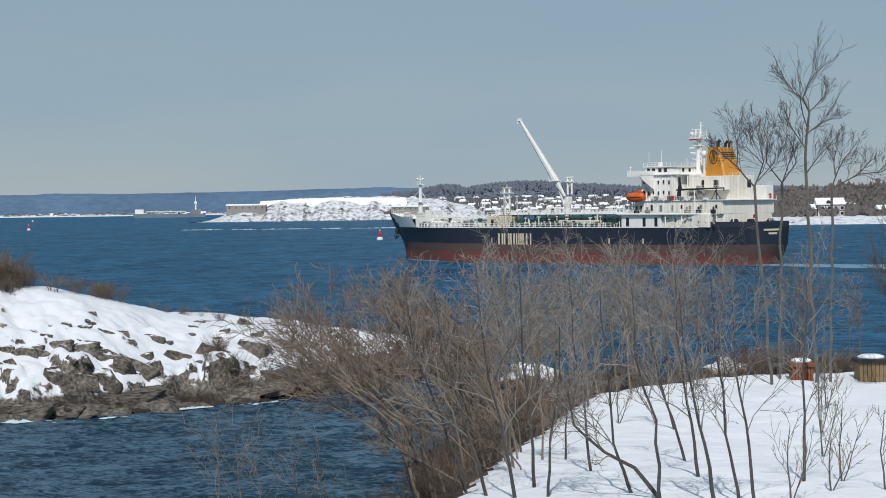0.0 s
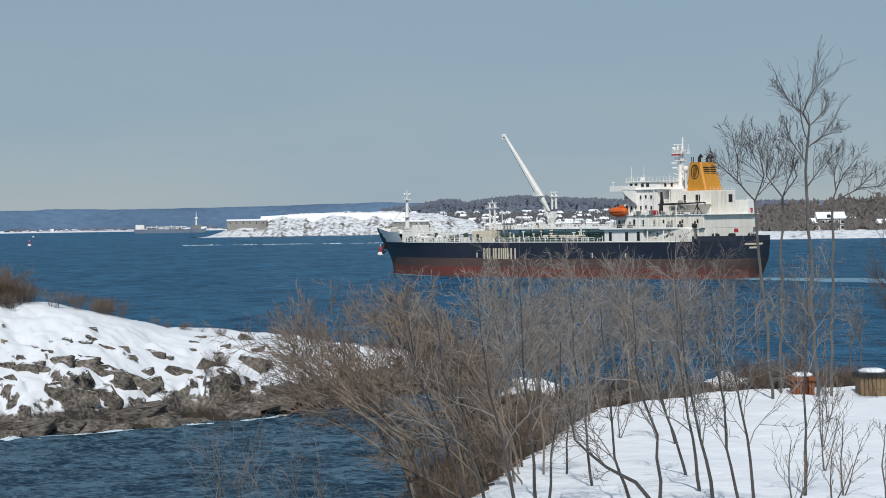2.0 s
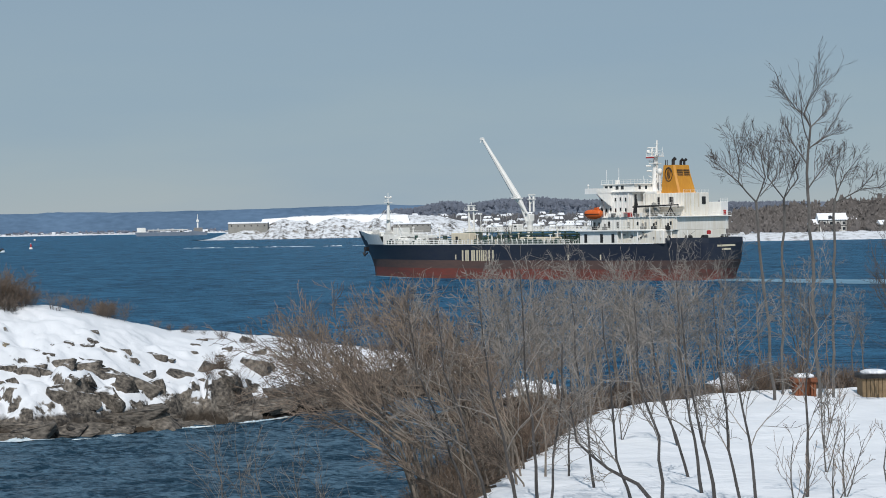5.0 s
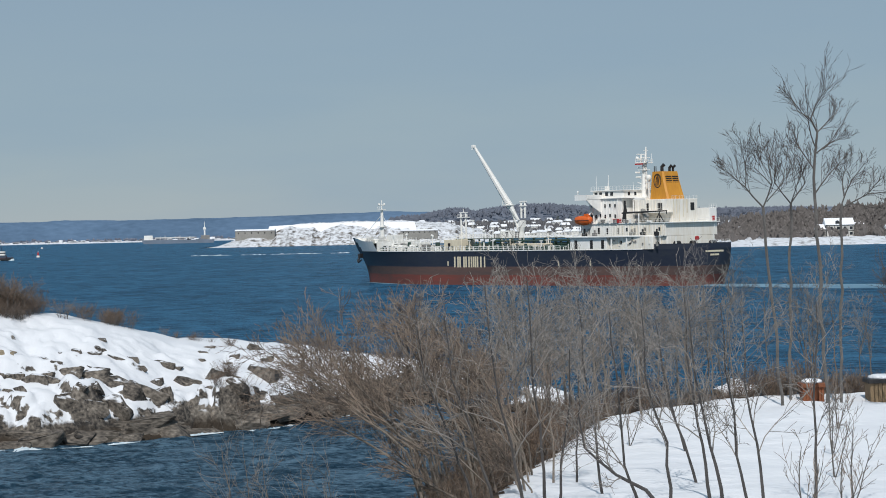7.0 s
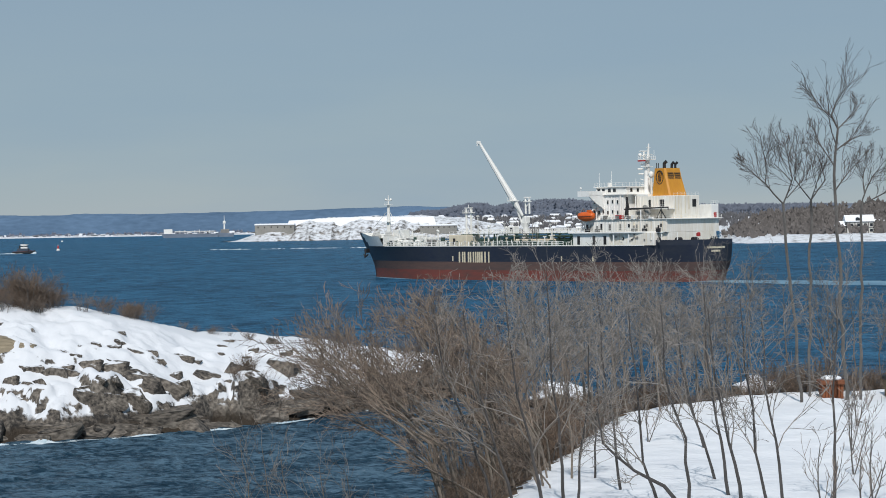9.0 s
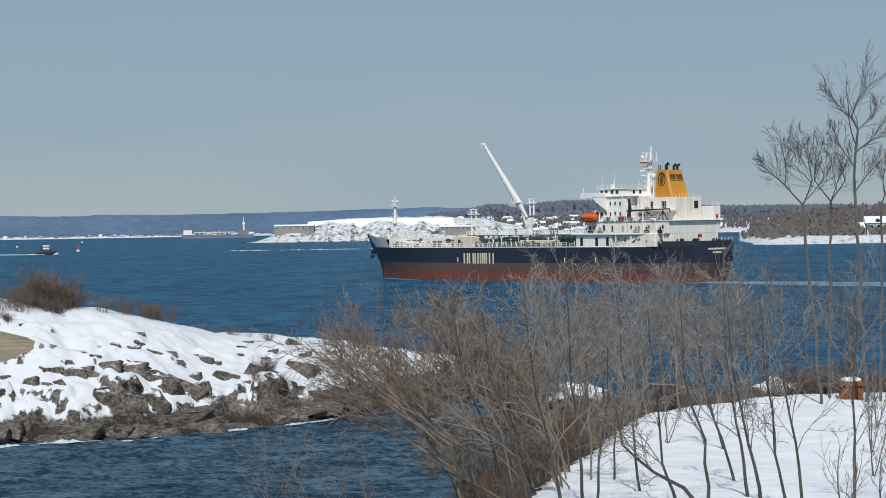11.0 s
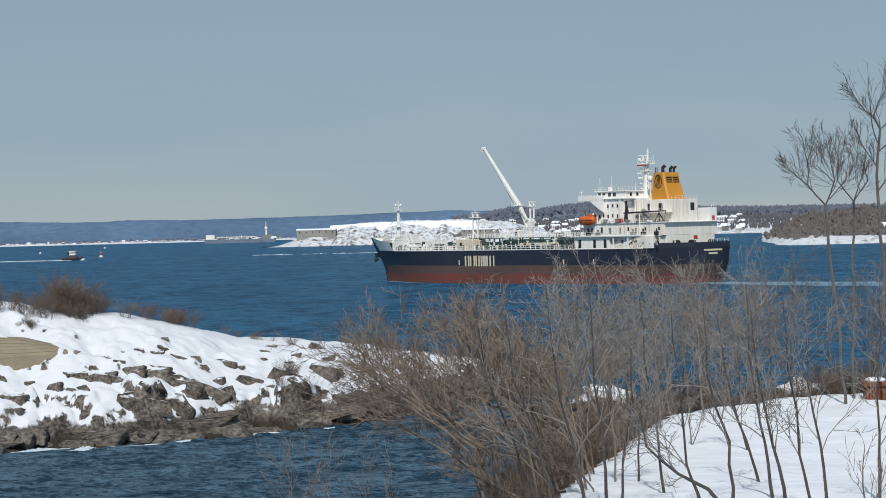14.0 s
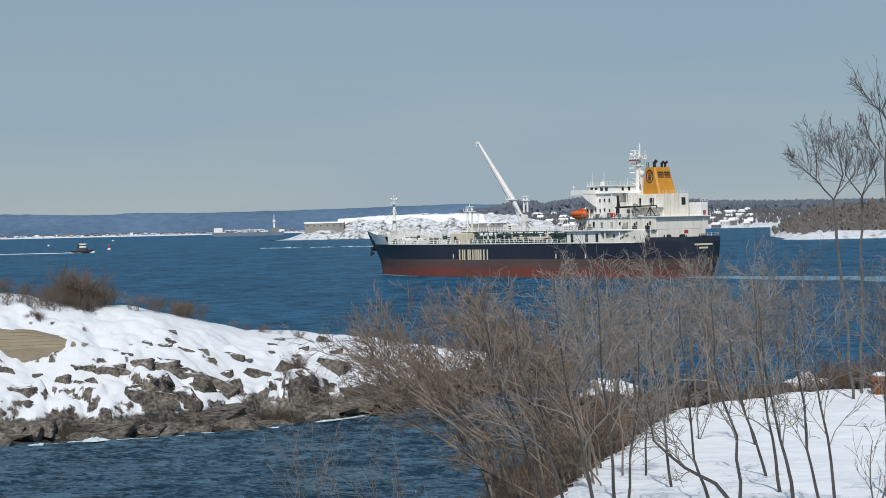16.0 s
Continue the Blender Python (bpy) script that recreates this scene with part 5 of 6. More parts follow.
    for x, y, z0, z1 in ((53.2, 12.5, 11.6, 19.2), (28.6, 12.5, 15.6, 22.5), (39.2, 10.4, 19.8, 27.2), (36.4, 6.3, 19.8, 27.0)):
        part("vent_pipe", Shape().bar((x, y, z0), (x, y, z1), 0.2, 6), WHITE, ship)
    for x, z in ((50.4, 21.6), (46.6, 21.6), (42.5, 21.6), (50.4, 24.8), (42.5, 24.8)):
        part("cabin_window", Shape().box(x, x + 0.6, 10.17, 10.23, z, z + 1.0), GLASS, ship)
    for x, z0, w in ((25.0, 12.0, 0.25), (29.4, 12.2, 0.3), (33.6, 12.0, 0.2), (36.4, 12.4, 0.28), (23.2, 12.2, 0.22)):
        part("rust_streak", Shape().box(x, x + w, 13.9, 13.935, z0, 15.3), CREAM, ship, "cream rust-stained streak")
    for x, z0, z1, w in ((19.6, 15.8, 18.9, 0.3), (24.2, 16.4, 19.2, 0.25), (31.5, 15.7, 18.6, 0.3), (35.4, 16.2, 19.2, 0.22)):
        part("rust_streak", Shape().box(x, x + w, 12.3, 12.44, z0, z1), CREAM, ship, "cream rust-stained streak")
    for x, y in ((50.6, 13.0), (46.0, 13.2), (30.5, 12.9), (20.5, 12.4), (26.0, 12.8)):
        s = Shape().slab(x, x + 1.6, y - 0.5, y + 0.5, 15.5, 16.7, 0.1).bar((x + 0.8, y, 16.6), (x + 0.8, y, 17.6), 0.3, 8)
        part("deck_machinery", s, (GRANITE, SIDING_GREY, BLACK)[int(x) % 3], ship)
    # far wing platform to starboard, stern gear
    panel("stair_tower", 19.0, 24, -13.4, -9.8, 15.45, 23.9)
    part("tower_rail", rail(Shape(), [(19.1, -9.9, 23.9), (19.1, -13.3, 23.9)], 1.1, 1.1, 0.06), WHITE, ship)
    part("lifebuoy_board", Shape().box(18.85, 18.97, -12.2, -11.0, 19.9, 21.3), RED, ship)
    for x, y in ((13.5, 4.5), (12.5, -3.5), (17, 8), (22, 10.8)):
        s = Shape().slab(x - 1.2, x + 1.2, y - 1.2, y + 1.2, 11.4, 12.3, 0.15).bar((x, y - 1, 13.0), (x, y + 1, 13.0), 0.8, 10)
        part("stern_winch", s, BLACK, ship)
    part("stern_rail", rail(Shape(), [(9.4, 7.8, 13.0), (9.4, -7.8, 13.0)], 1.0, 1.6, 0.06), WHITE, ship)
    part("ensign_staff", Shape().bar((9.6, 0, 13), (8.6, 0, 18.5), 0.09, 5), WHITE, ship)
    part("stern_buoy", Shape().slab(10.2, 11.2, 5.4, 6.6, 14.0, 15.2, 0.2), RED, ship, "red stern marker")
    return ship


ship = tanker()


def ship_wake():
    s = Shape()
    r = random.Random(3)
    loops = []
    for i in range(60):
        x = 14 - i * 4.5
        w = 8 + i * 0.55
        loops.append([(x, w * (0.8 + 0.4 * r.random()), 0.04), (x, 0.3 * w, 0.16 + 0.1 * r.random()), (x, -0.3 * w, 0.16 + 0.1 * r.random()), (x, -w * (0.8 + 0.4 * r.random()), 0.04)])
    s.rings(loops)
    return solid("ship_wake", s, WAKE, "pale churned wake trailing behind the tanker", "wake", kind="stuff")


def bow_wave():
    s = Shape()
    for side in (1, -1):
        loops = []
        for i in range(20):
            x = 173 - i * 2.2
            y = side * (hull_point(min((x - 15) / 157, 0.999), 0)[1] + 0.3 + i * 0.06)
            loops.append([(x, y - side * 0.4, -0.1), (x, y - side * 0.1, 0.2 * math.sin(math.pi * (i + 1) / 21)), (x, y + side * 0.6, 0.03)])
        s.rings(loops)
    return solid("bow_wave", s, WAKE, "thin white bow wave along the hull", "foam", kind="stuff")


wake, wave = ship_wake(), bow_wave()


# ---------------- small craft and buoys ----------------
def pilot_boat():
    t = thing("pilot_boat", "small dark-hulled tug with red and white house", "boat")
    loops = []
    for k in range(13):
        u = k / 12
        x = -9 + 18 * u
        w = 2.9 * (0.85 + 0.15 * min(u * 4, 1)) * (1 - max(0, (u - 0.55) / 0.45) ** 2.2) + 0.05
        h = 1.7 + 1.5 * max(0, u - 0.4) ** 1.5
        loops.append([(x, -w * 0.7, -0.6), (x, -w, 0.6), (x, -w, h), (x, w, h), (x, w, 0.6), (x, w * 0.7, -0.6)])
    part("hull", Shape().rings(loops), BLACK, t, "black hull with tyre fenders")
    part("bulwark_band", Shape().tube([(-8.8, -2.7, 1.75), (0, -3.0, 1.85), (4.5, -2.3, 2.4), (8.6, -0.3, 3.0)], 0.14, 6), DARK_RED, t)
    part("deckhouse", Shape().slab(-5, 4, -2.0, 2.0, 1.7, 4.3, 0.2), SLATE, t, "dark deckhouse")
    part("wheelhouse", Shape().slab(-2.2, 3.0, -1.7, 1.7, 3.9, 7.2, 0.2), WHITE, t, "white wheelhouse")
    part("window_band", Shape().slab(-2.25, 3.05, -1.75, 1.75, 5.6, 6.4, 0.05), GLASS, t)
    part("roof", Shape().slab(-2.6, 3.4, -1.9, 1.9, 7.2, 7.5, 0.08), WHITE, t)
    part("mast", Shape().tube([(0, 0, 7.5), (0, 0, 11.4)], [0.22, 0.1], 6).bar((0, -1.2, 9.4), (0, 1.2, 9.4), 0.1, 5), BLACK, t)
    part("stack", Shape().bar((-3.6, 0, 4.3), (-3.6, 0, 6.6), 0.6, 8), BLACK, t)
    part("bow_fender", Shape().lump((8.6, 0, 2.1), (0.8, 1.2, 0.9), 2), BLACK, t)
    s = Shape()
    r = random.Random(5)
    loops = []
    for i in range(44):
        x = 10 - i * 2.6
        w = min(1.0 + i * 0.35, 3.6) * (0.7 + 0.5 * r.random())
        h = (1.5 if i < 8 else 0.5) * (0.6 + 0.6 * r.random())
        loops.append([(x, w, 0.03), (x, 0.4 * w, h), (x, -0.4 * w, h), (x, -w, 0.03)])
    s.rings(loops)
    part("boat_wash", s, FOAM, t, "white wash streaming astern")
    return t


def barge(x, y, turn):
    t = thing("barge", "long grey barge with deck gear pushed by a white-towered tug", "barge", pose(x, y, 0, 0, 0, turn) @ Matrix.Diagonal((1.05, 1.05, 1.3, 1)))
    part("hull", Shape().rings([[(-52, -9, -1), (-56, -9, 5.2), (-56, 9, 5.2), (-52, 9, -1)], [(36, -9, -1), (36, -9, 4.6), (36, 9, 4.6), (36, 9, -1)]]), HAZE_HULL, t)
    part("forward_house", Shape().slab(-52, -38, -5, 5, 5, 11, 0.3), WHITE, t)
    for k in range(8):
        part("deck_pipe", Shape().bar((-34 + k * 8, -4, 5), (-34 + k * 8, -4, 8.2 + (k % 3)), 0.5, 6), WHITE, t)
    part("pipe_run", Shape().bar((-34, -3, 7.6), (30, -3, 7.6), 0.8, 6), SIDING, t)
    tug = part("tug_hull", Shape().rings([[(36, -5, -1), (36, -5, 6), (36, 5, 6), (36, 5, -1)], [(60, -5, -1), (62, -5, 4), (62, 5, 4), (60, 5, -1)]]), HAZE_HULL, t, "grey tug hull")
    part("tug_house", Shape().slab(40, 54, -4, 4, 5, 10, 0.3), SIDING_GREY, tug)
    part("tower", Shape().slab(44.8, 47.2, -1.2, 1.2, 10, 18, 0.2), WHITE, tug, "tall white wheelhouse tower")
    part("wheelhouse", Shape().slab(43.8, 48.2, -2.2, 2.2, 17.5, 20.5, 0.3), WHITE, tug)
    part("mast", Shape().tube([(46, 0, 20), (46, 0, 28)], [0.7, 0.3], 6), WHITE, tug)


barge(-470, 3560, 8)


def buoy(x, y, h, red):
    t = thing("buoy", "red and white channel buoy" if red else "small white mooring buoy", "buoy", pose(x, y, 0))
    k = h / 5
    part("float", Shape().tube([(0, 0, -0.8), (0, 0, 0.3), (0, 0, 1.3), (0, 0, 1.7)], [1.4 * k, 1.7 * k, 1.5 * k, 0.7 * k], 14), WHITE, t, "white float")
    if red:
        part("tower", Shape().tube([(0, 0, 1.6), (0, 0, 2.2 * k + 1.2), (0, 0, h)], [0.8 * k, 0.9 * k, 0.35 * k], 10), RED, t, "red tower")
        part("top_mark", Shape().lump((0, 0, h + 0.3), (0.35, 0.35, 0.4), 2, 0.05), WHITE, t)


buoy(-34, 1126, 5.0, True)
buoy(-366, 1843, 4.6, True)
buoy(-540, 2368, 3.6, False)
buoy(-590, 3000, 4.0, False)
tide = Shape()
for k, (a, b) in enumerate(((-212, -178), (-170, -150), (-146, -104), (-97, -80), (-74, -22))):
    bit = surf("foam", [(a, 1648 - 0.2 * a, 0), ((a + b) / 2, 1648 - 0.1 * (a + b), 0), (b, 1648 - 0.2 * b, 0)], 1.5, k + 8)
    tide.add(bit.v, bit.f)
solid("tide_line", tide, FOAM, "thin white foam line on the tide", "foam", kind="stuff")


# ---------------- bare trees and brush ----------------
def limb_path(rng, start, way, length, steps, wobble, lift):
    """A wandering path that bends upwards by lift."""
    p, d, pts = Vector(start), Vector(way).normalized(), [Vector(start)]
    for _ in range(steps):
        d = (d + Vector((rng.uniform(-1, 1), rng.uniform(-1, 1), rng.uniform(-1, 1))) * wobble + Vector((0, 0, lift))).normalized()
        p = p + d * (length / steps)
        pts.append(p.copy())
    return pts


def limbs(shape, rng, pts, r0, r1, level, plan, fine):
    """A limb and, level by level, what grows from it. plan: per level (count, spread, length ratio, start, lift)."""
    n = len(pts) - 1
    shape.tube(pts, [r0 + (r1 - r0) * i / n for i in range(n + 1)], 6 if r0 > 0.02 else (4 if r0 > 0.008 else 3), False)
    if level >= len(plan):
        return
    count, spread, ratio, start, lift = plan[level]
    total = sum((b - a).length for a, b in zip(pts, pts[1:]))
    for k in range(count):
        t = start + (1 - start) * (k + rng.random()) / count
        i = min(int(t * n), n - 1)
        p = pts[i].lerp(pts[i + 1], t * n - i)
        d = (pts[i + 1] - pts[i]).normalized()
        side = d.cross(Vector((rng.uniform(-1, 1), rng.uniform(-1, 1), rng.uniform(-0.6, 0.6))))
        if side.length < 1e-3:
            continue
        side.normalize()
        ang = radians(spread * rng.uniform(0.6, 1.35))
        way = d * math.cos(ang) + side * math.sin(ang)
        r = max((r0 + (r1 - r0) * t) * (0.62 if r0 < 0.012 else 0.5), fine)
        length = total * ratio * rng.uniform(0.6, 1.25) * (1.15 - 0.6 * t)
        sub = limb_path(rng, p, way, length, 5 if level == 0 else 4, 0.24, lift)
        limbs(shape if level == 0 and r > 0.02 else shape.twigs, rng, sub, r, max(r * 0.35, fine * 0.7), level + 1, plan, fine)


def wood():
    """A shape for the thick limbs that also carries one for the twigs."""
    w, fine = Shape(), Shape()
    w.twigs, fine.twigs = fine, fine
    return w


def bare_tree(name, label, seed, trunks, plan, fine, group="", at=None, twig=None, bark=None):
    """trunks: (points, base radius, top radius) each."""
    rng = random.Random(seed)
    w = wood()
    for pts, r0, r1 in trunks:
        path = []
        pts = [Vector(p) for p in pts]
        for i, (a, b) in enumerate(zip(pts, pts[1:])):
            c = max(2, int((b - a).length / 0.35))
            path += [a.lerp(b, k / c) + Vector((rng.uniform(-1, 1), rng.uniform(-1, 1), 0)) * 0.03 * min((b - a).length, 1.2) * (0 if k == 0 and i == 0 else 1) for k in range(c)]
        path.append(pts[-1])
        limbs(w, rng, path, r0, r1, len(plan) if r1 > 0.026 else 0, plan, fine)  # a thick bole stays bare
    t = thing(name, label, "tree" if "tree" in name or "sapling" in name else "shrub", at, group)
    stem = part("trunk", w, bark or BARK, t)
    crown = part("crown", w.twigs, twig or TWIG, t)
    if name == "brush":
        tagged(stem, kind="stuff"), tagged(crown, kind="stuff")
    return t


# trees at the brink, rising against the sky
TALL = [(12, 32, 0.52, 0.12, 0.12), (6, 26, 0.55, 0.2, 0.06), (1, 24, 0.8, 0.3, 0.03)]
SPREADING = [(11, 38, 0.50, 0.12, 0.10), (6, 28, 0.58, 0.2, 0.05), (2, 26, 0.7, 0.3, 0.03)]
bare_tree("bare_tree", "tall slender leafless tree at the bank's brink", 11, [
    ([(7.95, 44.5, 15.9), (7.85, 44.5, 18.6), (7.77, 44.5, 20.4)], 0.04, 0.034),
    ([(7.77, 44.5, 20.4), (7.79, 44.5, 21.28), (7.85, 44.5, 21.82), (7.71, 44.5, 22.11), (7.8, 44.5, 22.33), (7.97, 44.6, 22.59), (8.07, 44.6, 22.74)], 0.0338, 0.005),
    ([(7.71, 44.5, 22.11), (7.43, 44.4, 22.27), (7.33, 44.4, 22.5), (7.17, 44.4, 22.68)], 0.0165, 0.005),
    ([(7.84, 44.5, 21.81), (8.04, 44.6, 21.99), (8.27, 44.6, 22.23), (8.39, 44.7, 22.38)], 0.0165, 0.005),
    ([(7.79, 44.5, 21.36), (8.13, 44.4, 21.59), (8.5, 44.4, 21.73)], 0.015, 0.005),
    ([(7.78, 44.5, 21.0), (7.5, 44.6, 21.45), (7.35, 44.6, 21.83)], 0.0165, 0.005),
    ([(7.77, 44.5, 20.5), (8.1, 44.6, 20.9), (8.45, 44.6, 21.28)], 0.0165, 0.005)], TALL, 0.0036, "trees at the brink", twig=DARK_TWIG)
bare_tree("bare_tree", "leafless tree with spreading upswept limbs", 12, [
    ([(6.95, 44.2, 15.9), (6.8, 44.2, 18.2), (6.62, 44.2, 20.24)], 0.036, 0.03),
    ([(6.62, 44.2, 20.24), (6.25, 44.2, 20.68), (6.27, 44.2, 21.16), (6.15, 44.2, 21.72)], 0.0195, 0.005),
    ([(6.25, 44.2, 20.68), (5.95, 44.3, 20.96), (5.65, 44.3, 21.16)], 0.012, 0.004),
    ([(6.62, 44.2, 20.24), (6.8, 44.1, 20.76), (6.73, 44.1, 21.16), (6.86, 44.1, 21.6)], 0.018, 0.005),
    ([(6.78, 44.1, 20.72), (6.42, 44, 21.08), (6.6, 44, 21.64)], 0.012, 0.004),
    ([(6.7, 44.2, 20.36), (7.05, 44.3, 20.76), (7.16, 44.3, 21.32)], 0.012, 0.004)], SPREADING, 0.0034, "trees at the brink", twig=DARK_TWIG)
bare_tree("bare_tree", "leafless tree with spreading upswept limbs", 13, [
    ([(7.4, 46, 15.8), (7.45, 46, 18.2), (7.5, 46, 20.32)], 0.034, 0.028),
    ([(7.5, 46, 20.32), (7.15, 46, 20.8), (7.2, 46, 21.24), (7.1, 46, 21.56)], 0.0165, 0.005),
    ([(7.5, 46, 20.32), (7.85, 46.1, 20.76), (7.7, 46.1, 21.24), (7.45, 46.1, 21.72)], 0.0165, 0.005),
    ([(7.5, 46, 20.32), (7.65, 45.9, 20.84), (7.95, 45.9, 21.32)], 0.0135, 0.004)], SPREADING, 0.0034, "trees at the brink", twig=DARK_TWIG)
bare_tree("bare_tree", "leafless tree leaning out over the bank", 14, [
    ([(8.3, 44.8, 15.9), (8.35, 44.8, 18.4), (8.4, 44.8, 20.28)], 0.034, 0.028),
    ([(8.4, 44.8, 20.28), (8.62, 44.8, 20.8), (8.92, 44.8, 21.16)], 0.0165, 0.005),
    ([(8.4, 44.8, 20.2), (8.95, 44.8, 20.48), (9.3, 44.8, 20.84)], 0.0165, 0.005),
    ([(8.45, 44.8, 20.44), (8.4, 44.7, 20.84), (8.55, 44.7, 21.24)], 0.0135, 0.004),
    ([(8.95, 44.8, 20.48), (9.4, 44.9, 20.52), (9.8, 44.9, 20.92)], 0.012, 0.004)], SPREADING, 0.0034, "trees at the brink", twig=DARK_TWIG)
bare_tree("bare_tree", "leafless tree beside the weathered box", 15, [([(9.9, 43, 15.9), (9.5, 43, 18.0), (9.1, 43, 19.3)], 0.05, 0.01), ([(9.65, 43, 17.0), (9.2, 43, 17.9), (8.95, 43, 18.6)], 0.03, 0.008)], SPREADING, 0.0036, "trees at the brink", twig=DARK_TWIG)

# saplings on the snow: base, lean at mid height, top
SAPLING = [(10, 40, 0.40, 0.40, 0.05), (6, 42, 0.56, 0.2, 0.02), (3, 40, 0.65, 0.2, 0.01)]
STEMS = [
    ((2.24, 21.7), (-0.05, 0.95), (-0.28, 2.35), 0.030), ((2.05, 22.8), (-0.22, 0.6), (-0.34, 2.3), 0.030),
    ((2.92, 24.0), (-0.12, 0.9), (-0.26, 2.5), 0.030), ((2.80, 21.6), (-0.14, 0.9), (-0.36, 2.3), 0.032),
    ((3.09, 21.9), (-0.12, 0.8), (-0.28, 2.4), 0.027), ((3.21, 21.6), (-0.07, 0.9), (-0.22, 2.2), 0.027),
    ((3.07, 26.6), (-0.22, 0.8), (-0.5, 2.2), 0.028), ((3.56, 32.2), (-0.2, 0.7), (-0.42, 2.0), 0.03),
    ((3.99, 23.2), (0.01, 0.8), (0.05, 2.3), 0.028), ((1.10, 22.5), (0.05, 0.7), (0.15, 1.9), 0.022),
    ((1.57, 27.3), (0.02, 0.6), (0.06, 1.5), 0.02), ((1.75, 25.0), (-0.1, 0.9), (-0.25, 2.4), 0.026),
    ((0.75, 22.5), (-0.18, 0.9), (-0.40, 2.6), 0.032), ((1.00, 23.5), (-0.06, 1.0), (-0.16, 2.7), 0.03),
    ((0.45, 22.8), (-0.22, 0.8), (-0.55, 2.3), 0.03), ((0.25, 24.0), (-0.3, 0.9), (-0.7, 2.4), 0.028),
]
for k, ((x, y), (mx_, mz), (tx, tz), r) in enumerate(STEMS):
    z = bank(x, y) - 0.06
    pts = [(x, y, z), (x + mx_ * 0.45, y, z + mz * 0.5), (x + mx_, y + 0.05, z + mz), (x + tx * 0.85, y, z + tz * 0.7), (x + tx, y, z + tz)]
    bare_tree("sapling", "thin grey leafless sapling rising from the snow", 40 + k, [(pts, r * 0.8, 0.006)], SAPLING, 0.003, "saplings on the snow bank", twig=GREY_TWIG, bark=DARK_BARK)
# the forked, sprawling sapling
x, y = 2.32, 22.3
z = bank(x, y) - 0.05
bare_tree("sapling", "sprawling grey sapling bent low over the snow", 90, [([(x, y, z), (x - 0.3, y, z + 0.38), (x - 0.62, y, z + 0.55), (x - 0.95, y, z + 0.85), (x - 1.0, y, z + 1.2)], 0.026, 0.008)], SAPLING, 0.003, "saplings on the snow bank", twig=GREY_TWIG, bark=DARK_BARK)
SPRIG = [(7, 30, 0.55, 0.2, 0.08), (4, 30, 0.45, 0.3, 0.05)]
for k, (x, y, h) in enumerate([(3.58, 21.6, 0.85), (4.42, 23.2, 0.85), (4.9, 27.0, 1.0), (4.15, 22.4, 0.6), (5.6, 31, 1.1), (2.75, 33, 0.7), (6.6, 36, 0.9), (4.75, 22.5, 0.9)]):
    z = bank(x, y) - 0.04
    bare_tree("sprig", "slim leafless sprig poking through the snow", 120 + k, [([(x, y, z), (x - 0.03, y, z + h * 0.5), (x, y, z + h)], 0.012, 0.004), ([(x, y, z), (x + 0.12, y, z + h * 0.4), (x + 0.22, y, z + h * 0.8)], 0.009, 0.003)], SPRIG, 0.003, "sprigs in the snow")

# the big leaning thicket over the cove: stems fan up and outwards
THICKET = [(11, 30, 0.34, 0.56, 0.06), (7, 36, 0.55, 0.2, 0.035), (4, 34, 0.6, 0.15, 0.02)]
rng = random.Random(77)
for k in range(50):
    u = rng.random() ** 1.15
    bx, by = -0.25 + 1.55 * u, rng.uniform(25.5, 30.0)
    bz = min(bank(bx, by), 15.9) - 0.1
    tx = -2.0 + 3.0 * u + rng.uniform(-0.4, 0.4)
    tz = 18.6 - 0.12 * (tx + 0.9) ** 2 - (1.5 if tx > -1.5 else 0.5) * rng.random() ** 1.5
    mid = (bx + (tx - bx) * 0.2, by, bz + (tz - bz) * 0.55)
    bare_tree("thicket_shrub", "dense brown leafless shrub leaning over the cove", 200 + k, [([(bx, by, bz), mid, (tx, by + rng.uniform(-0.5, 0.5), tz)], rng.uniform(0.018, 0.032), 0.006)], THICKET, 0.0032, "shrubs of the thicket", bark=STEM)
# thinner tall growth between thicket and saplings
rng = random.Random(78)
for k in range(20):
    by = rng.uniform(30, 44)
    bx = line(EDGE, by) - rng.uniform(0.0, 1.4)
    bz = bank(bx, by) - 0.1
    tz = rng.uniform(18.0, 19.0)
    bare_tree("sapling", "pale grey sapling with fine upswept twigs", 300 + k, [([(bx, by, bz), (bx - 0.15, by, (bz + tz) / 2), (bx + rng.uniform(-0.5, 0.2), by, tz)], 0.022, 0.005)], SAPLING, 0.0035, "saplings past the brink", twig=GREY_TWIG, bark=STEM)
for k in range(30):
    by = rng.uniform(31, 46.5)
    bx = line(EDGE, by) - rng.uniform(0.1, 0.9) + (0.6 if k % 10 == 0 else 0)
    bz = bank(bx, by) - 0.05
    tz = rng.uniform(17.9, 19.1) - 0.01 * (by - 24)
    bare_tree("sapling", "slender grey sapling with fine spreading twigs", 400 + k, [([(bx, by, bz), (bx - 0.1, by, (bz + tz) / 2), (bx + rng.uniform(-0.4, 0.2), by, tz)], 0.016 + 0.0004 * (by - 24), 0.005)], SAPLING, 0.0034, "saplings past the brink", twig=GREY_TWIG, bark=STEM)
# low stray shrub by the cove
for k, (bx, by) in enumerate([(-3.75, 34.0), (-3.45, 34.4), (-3.1, 34.0), (-2.4, 33), (-1.9, 32)]):
    bare_tree("thicket_shrub", "sparse brown shrub at the cove's edge", 340 + k, [([(bx, by, 14.2), (bx + 0.05, by, 15.4), (bx - 0.08, by, 16.5 - 0.1 * k)], 0.014, 0.004)], [(9, 34, 0.5, 0.3, 0.04), (6, 36, 0.6, 0.2, 0.02)], 0.003, "shrubs of the thicket", twig=GREY_TWIG, bark=STEM)

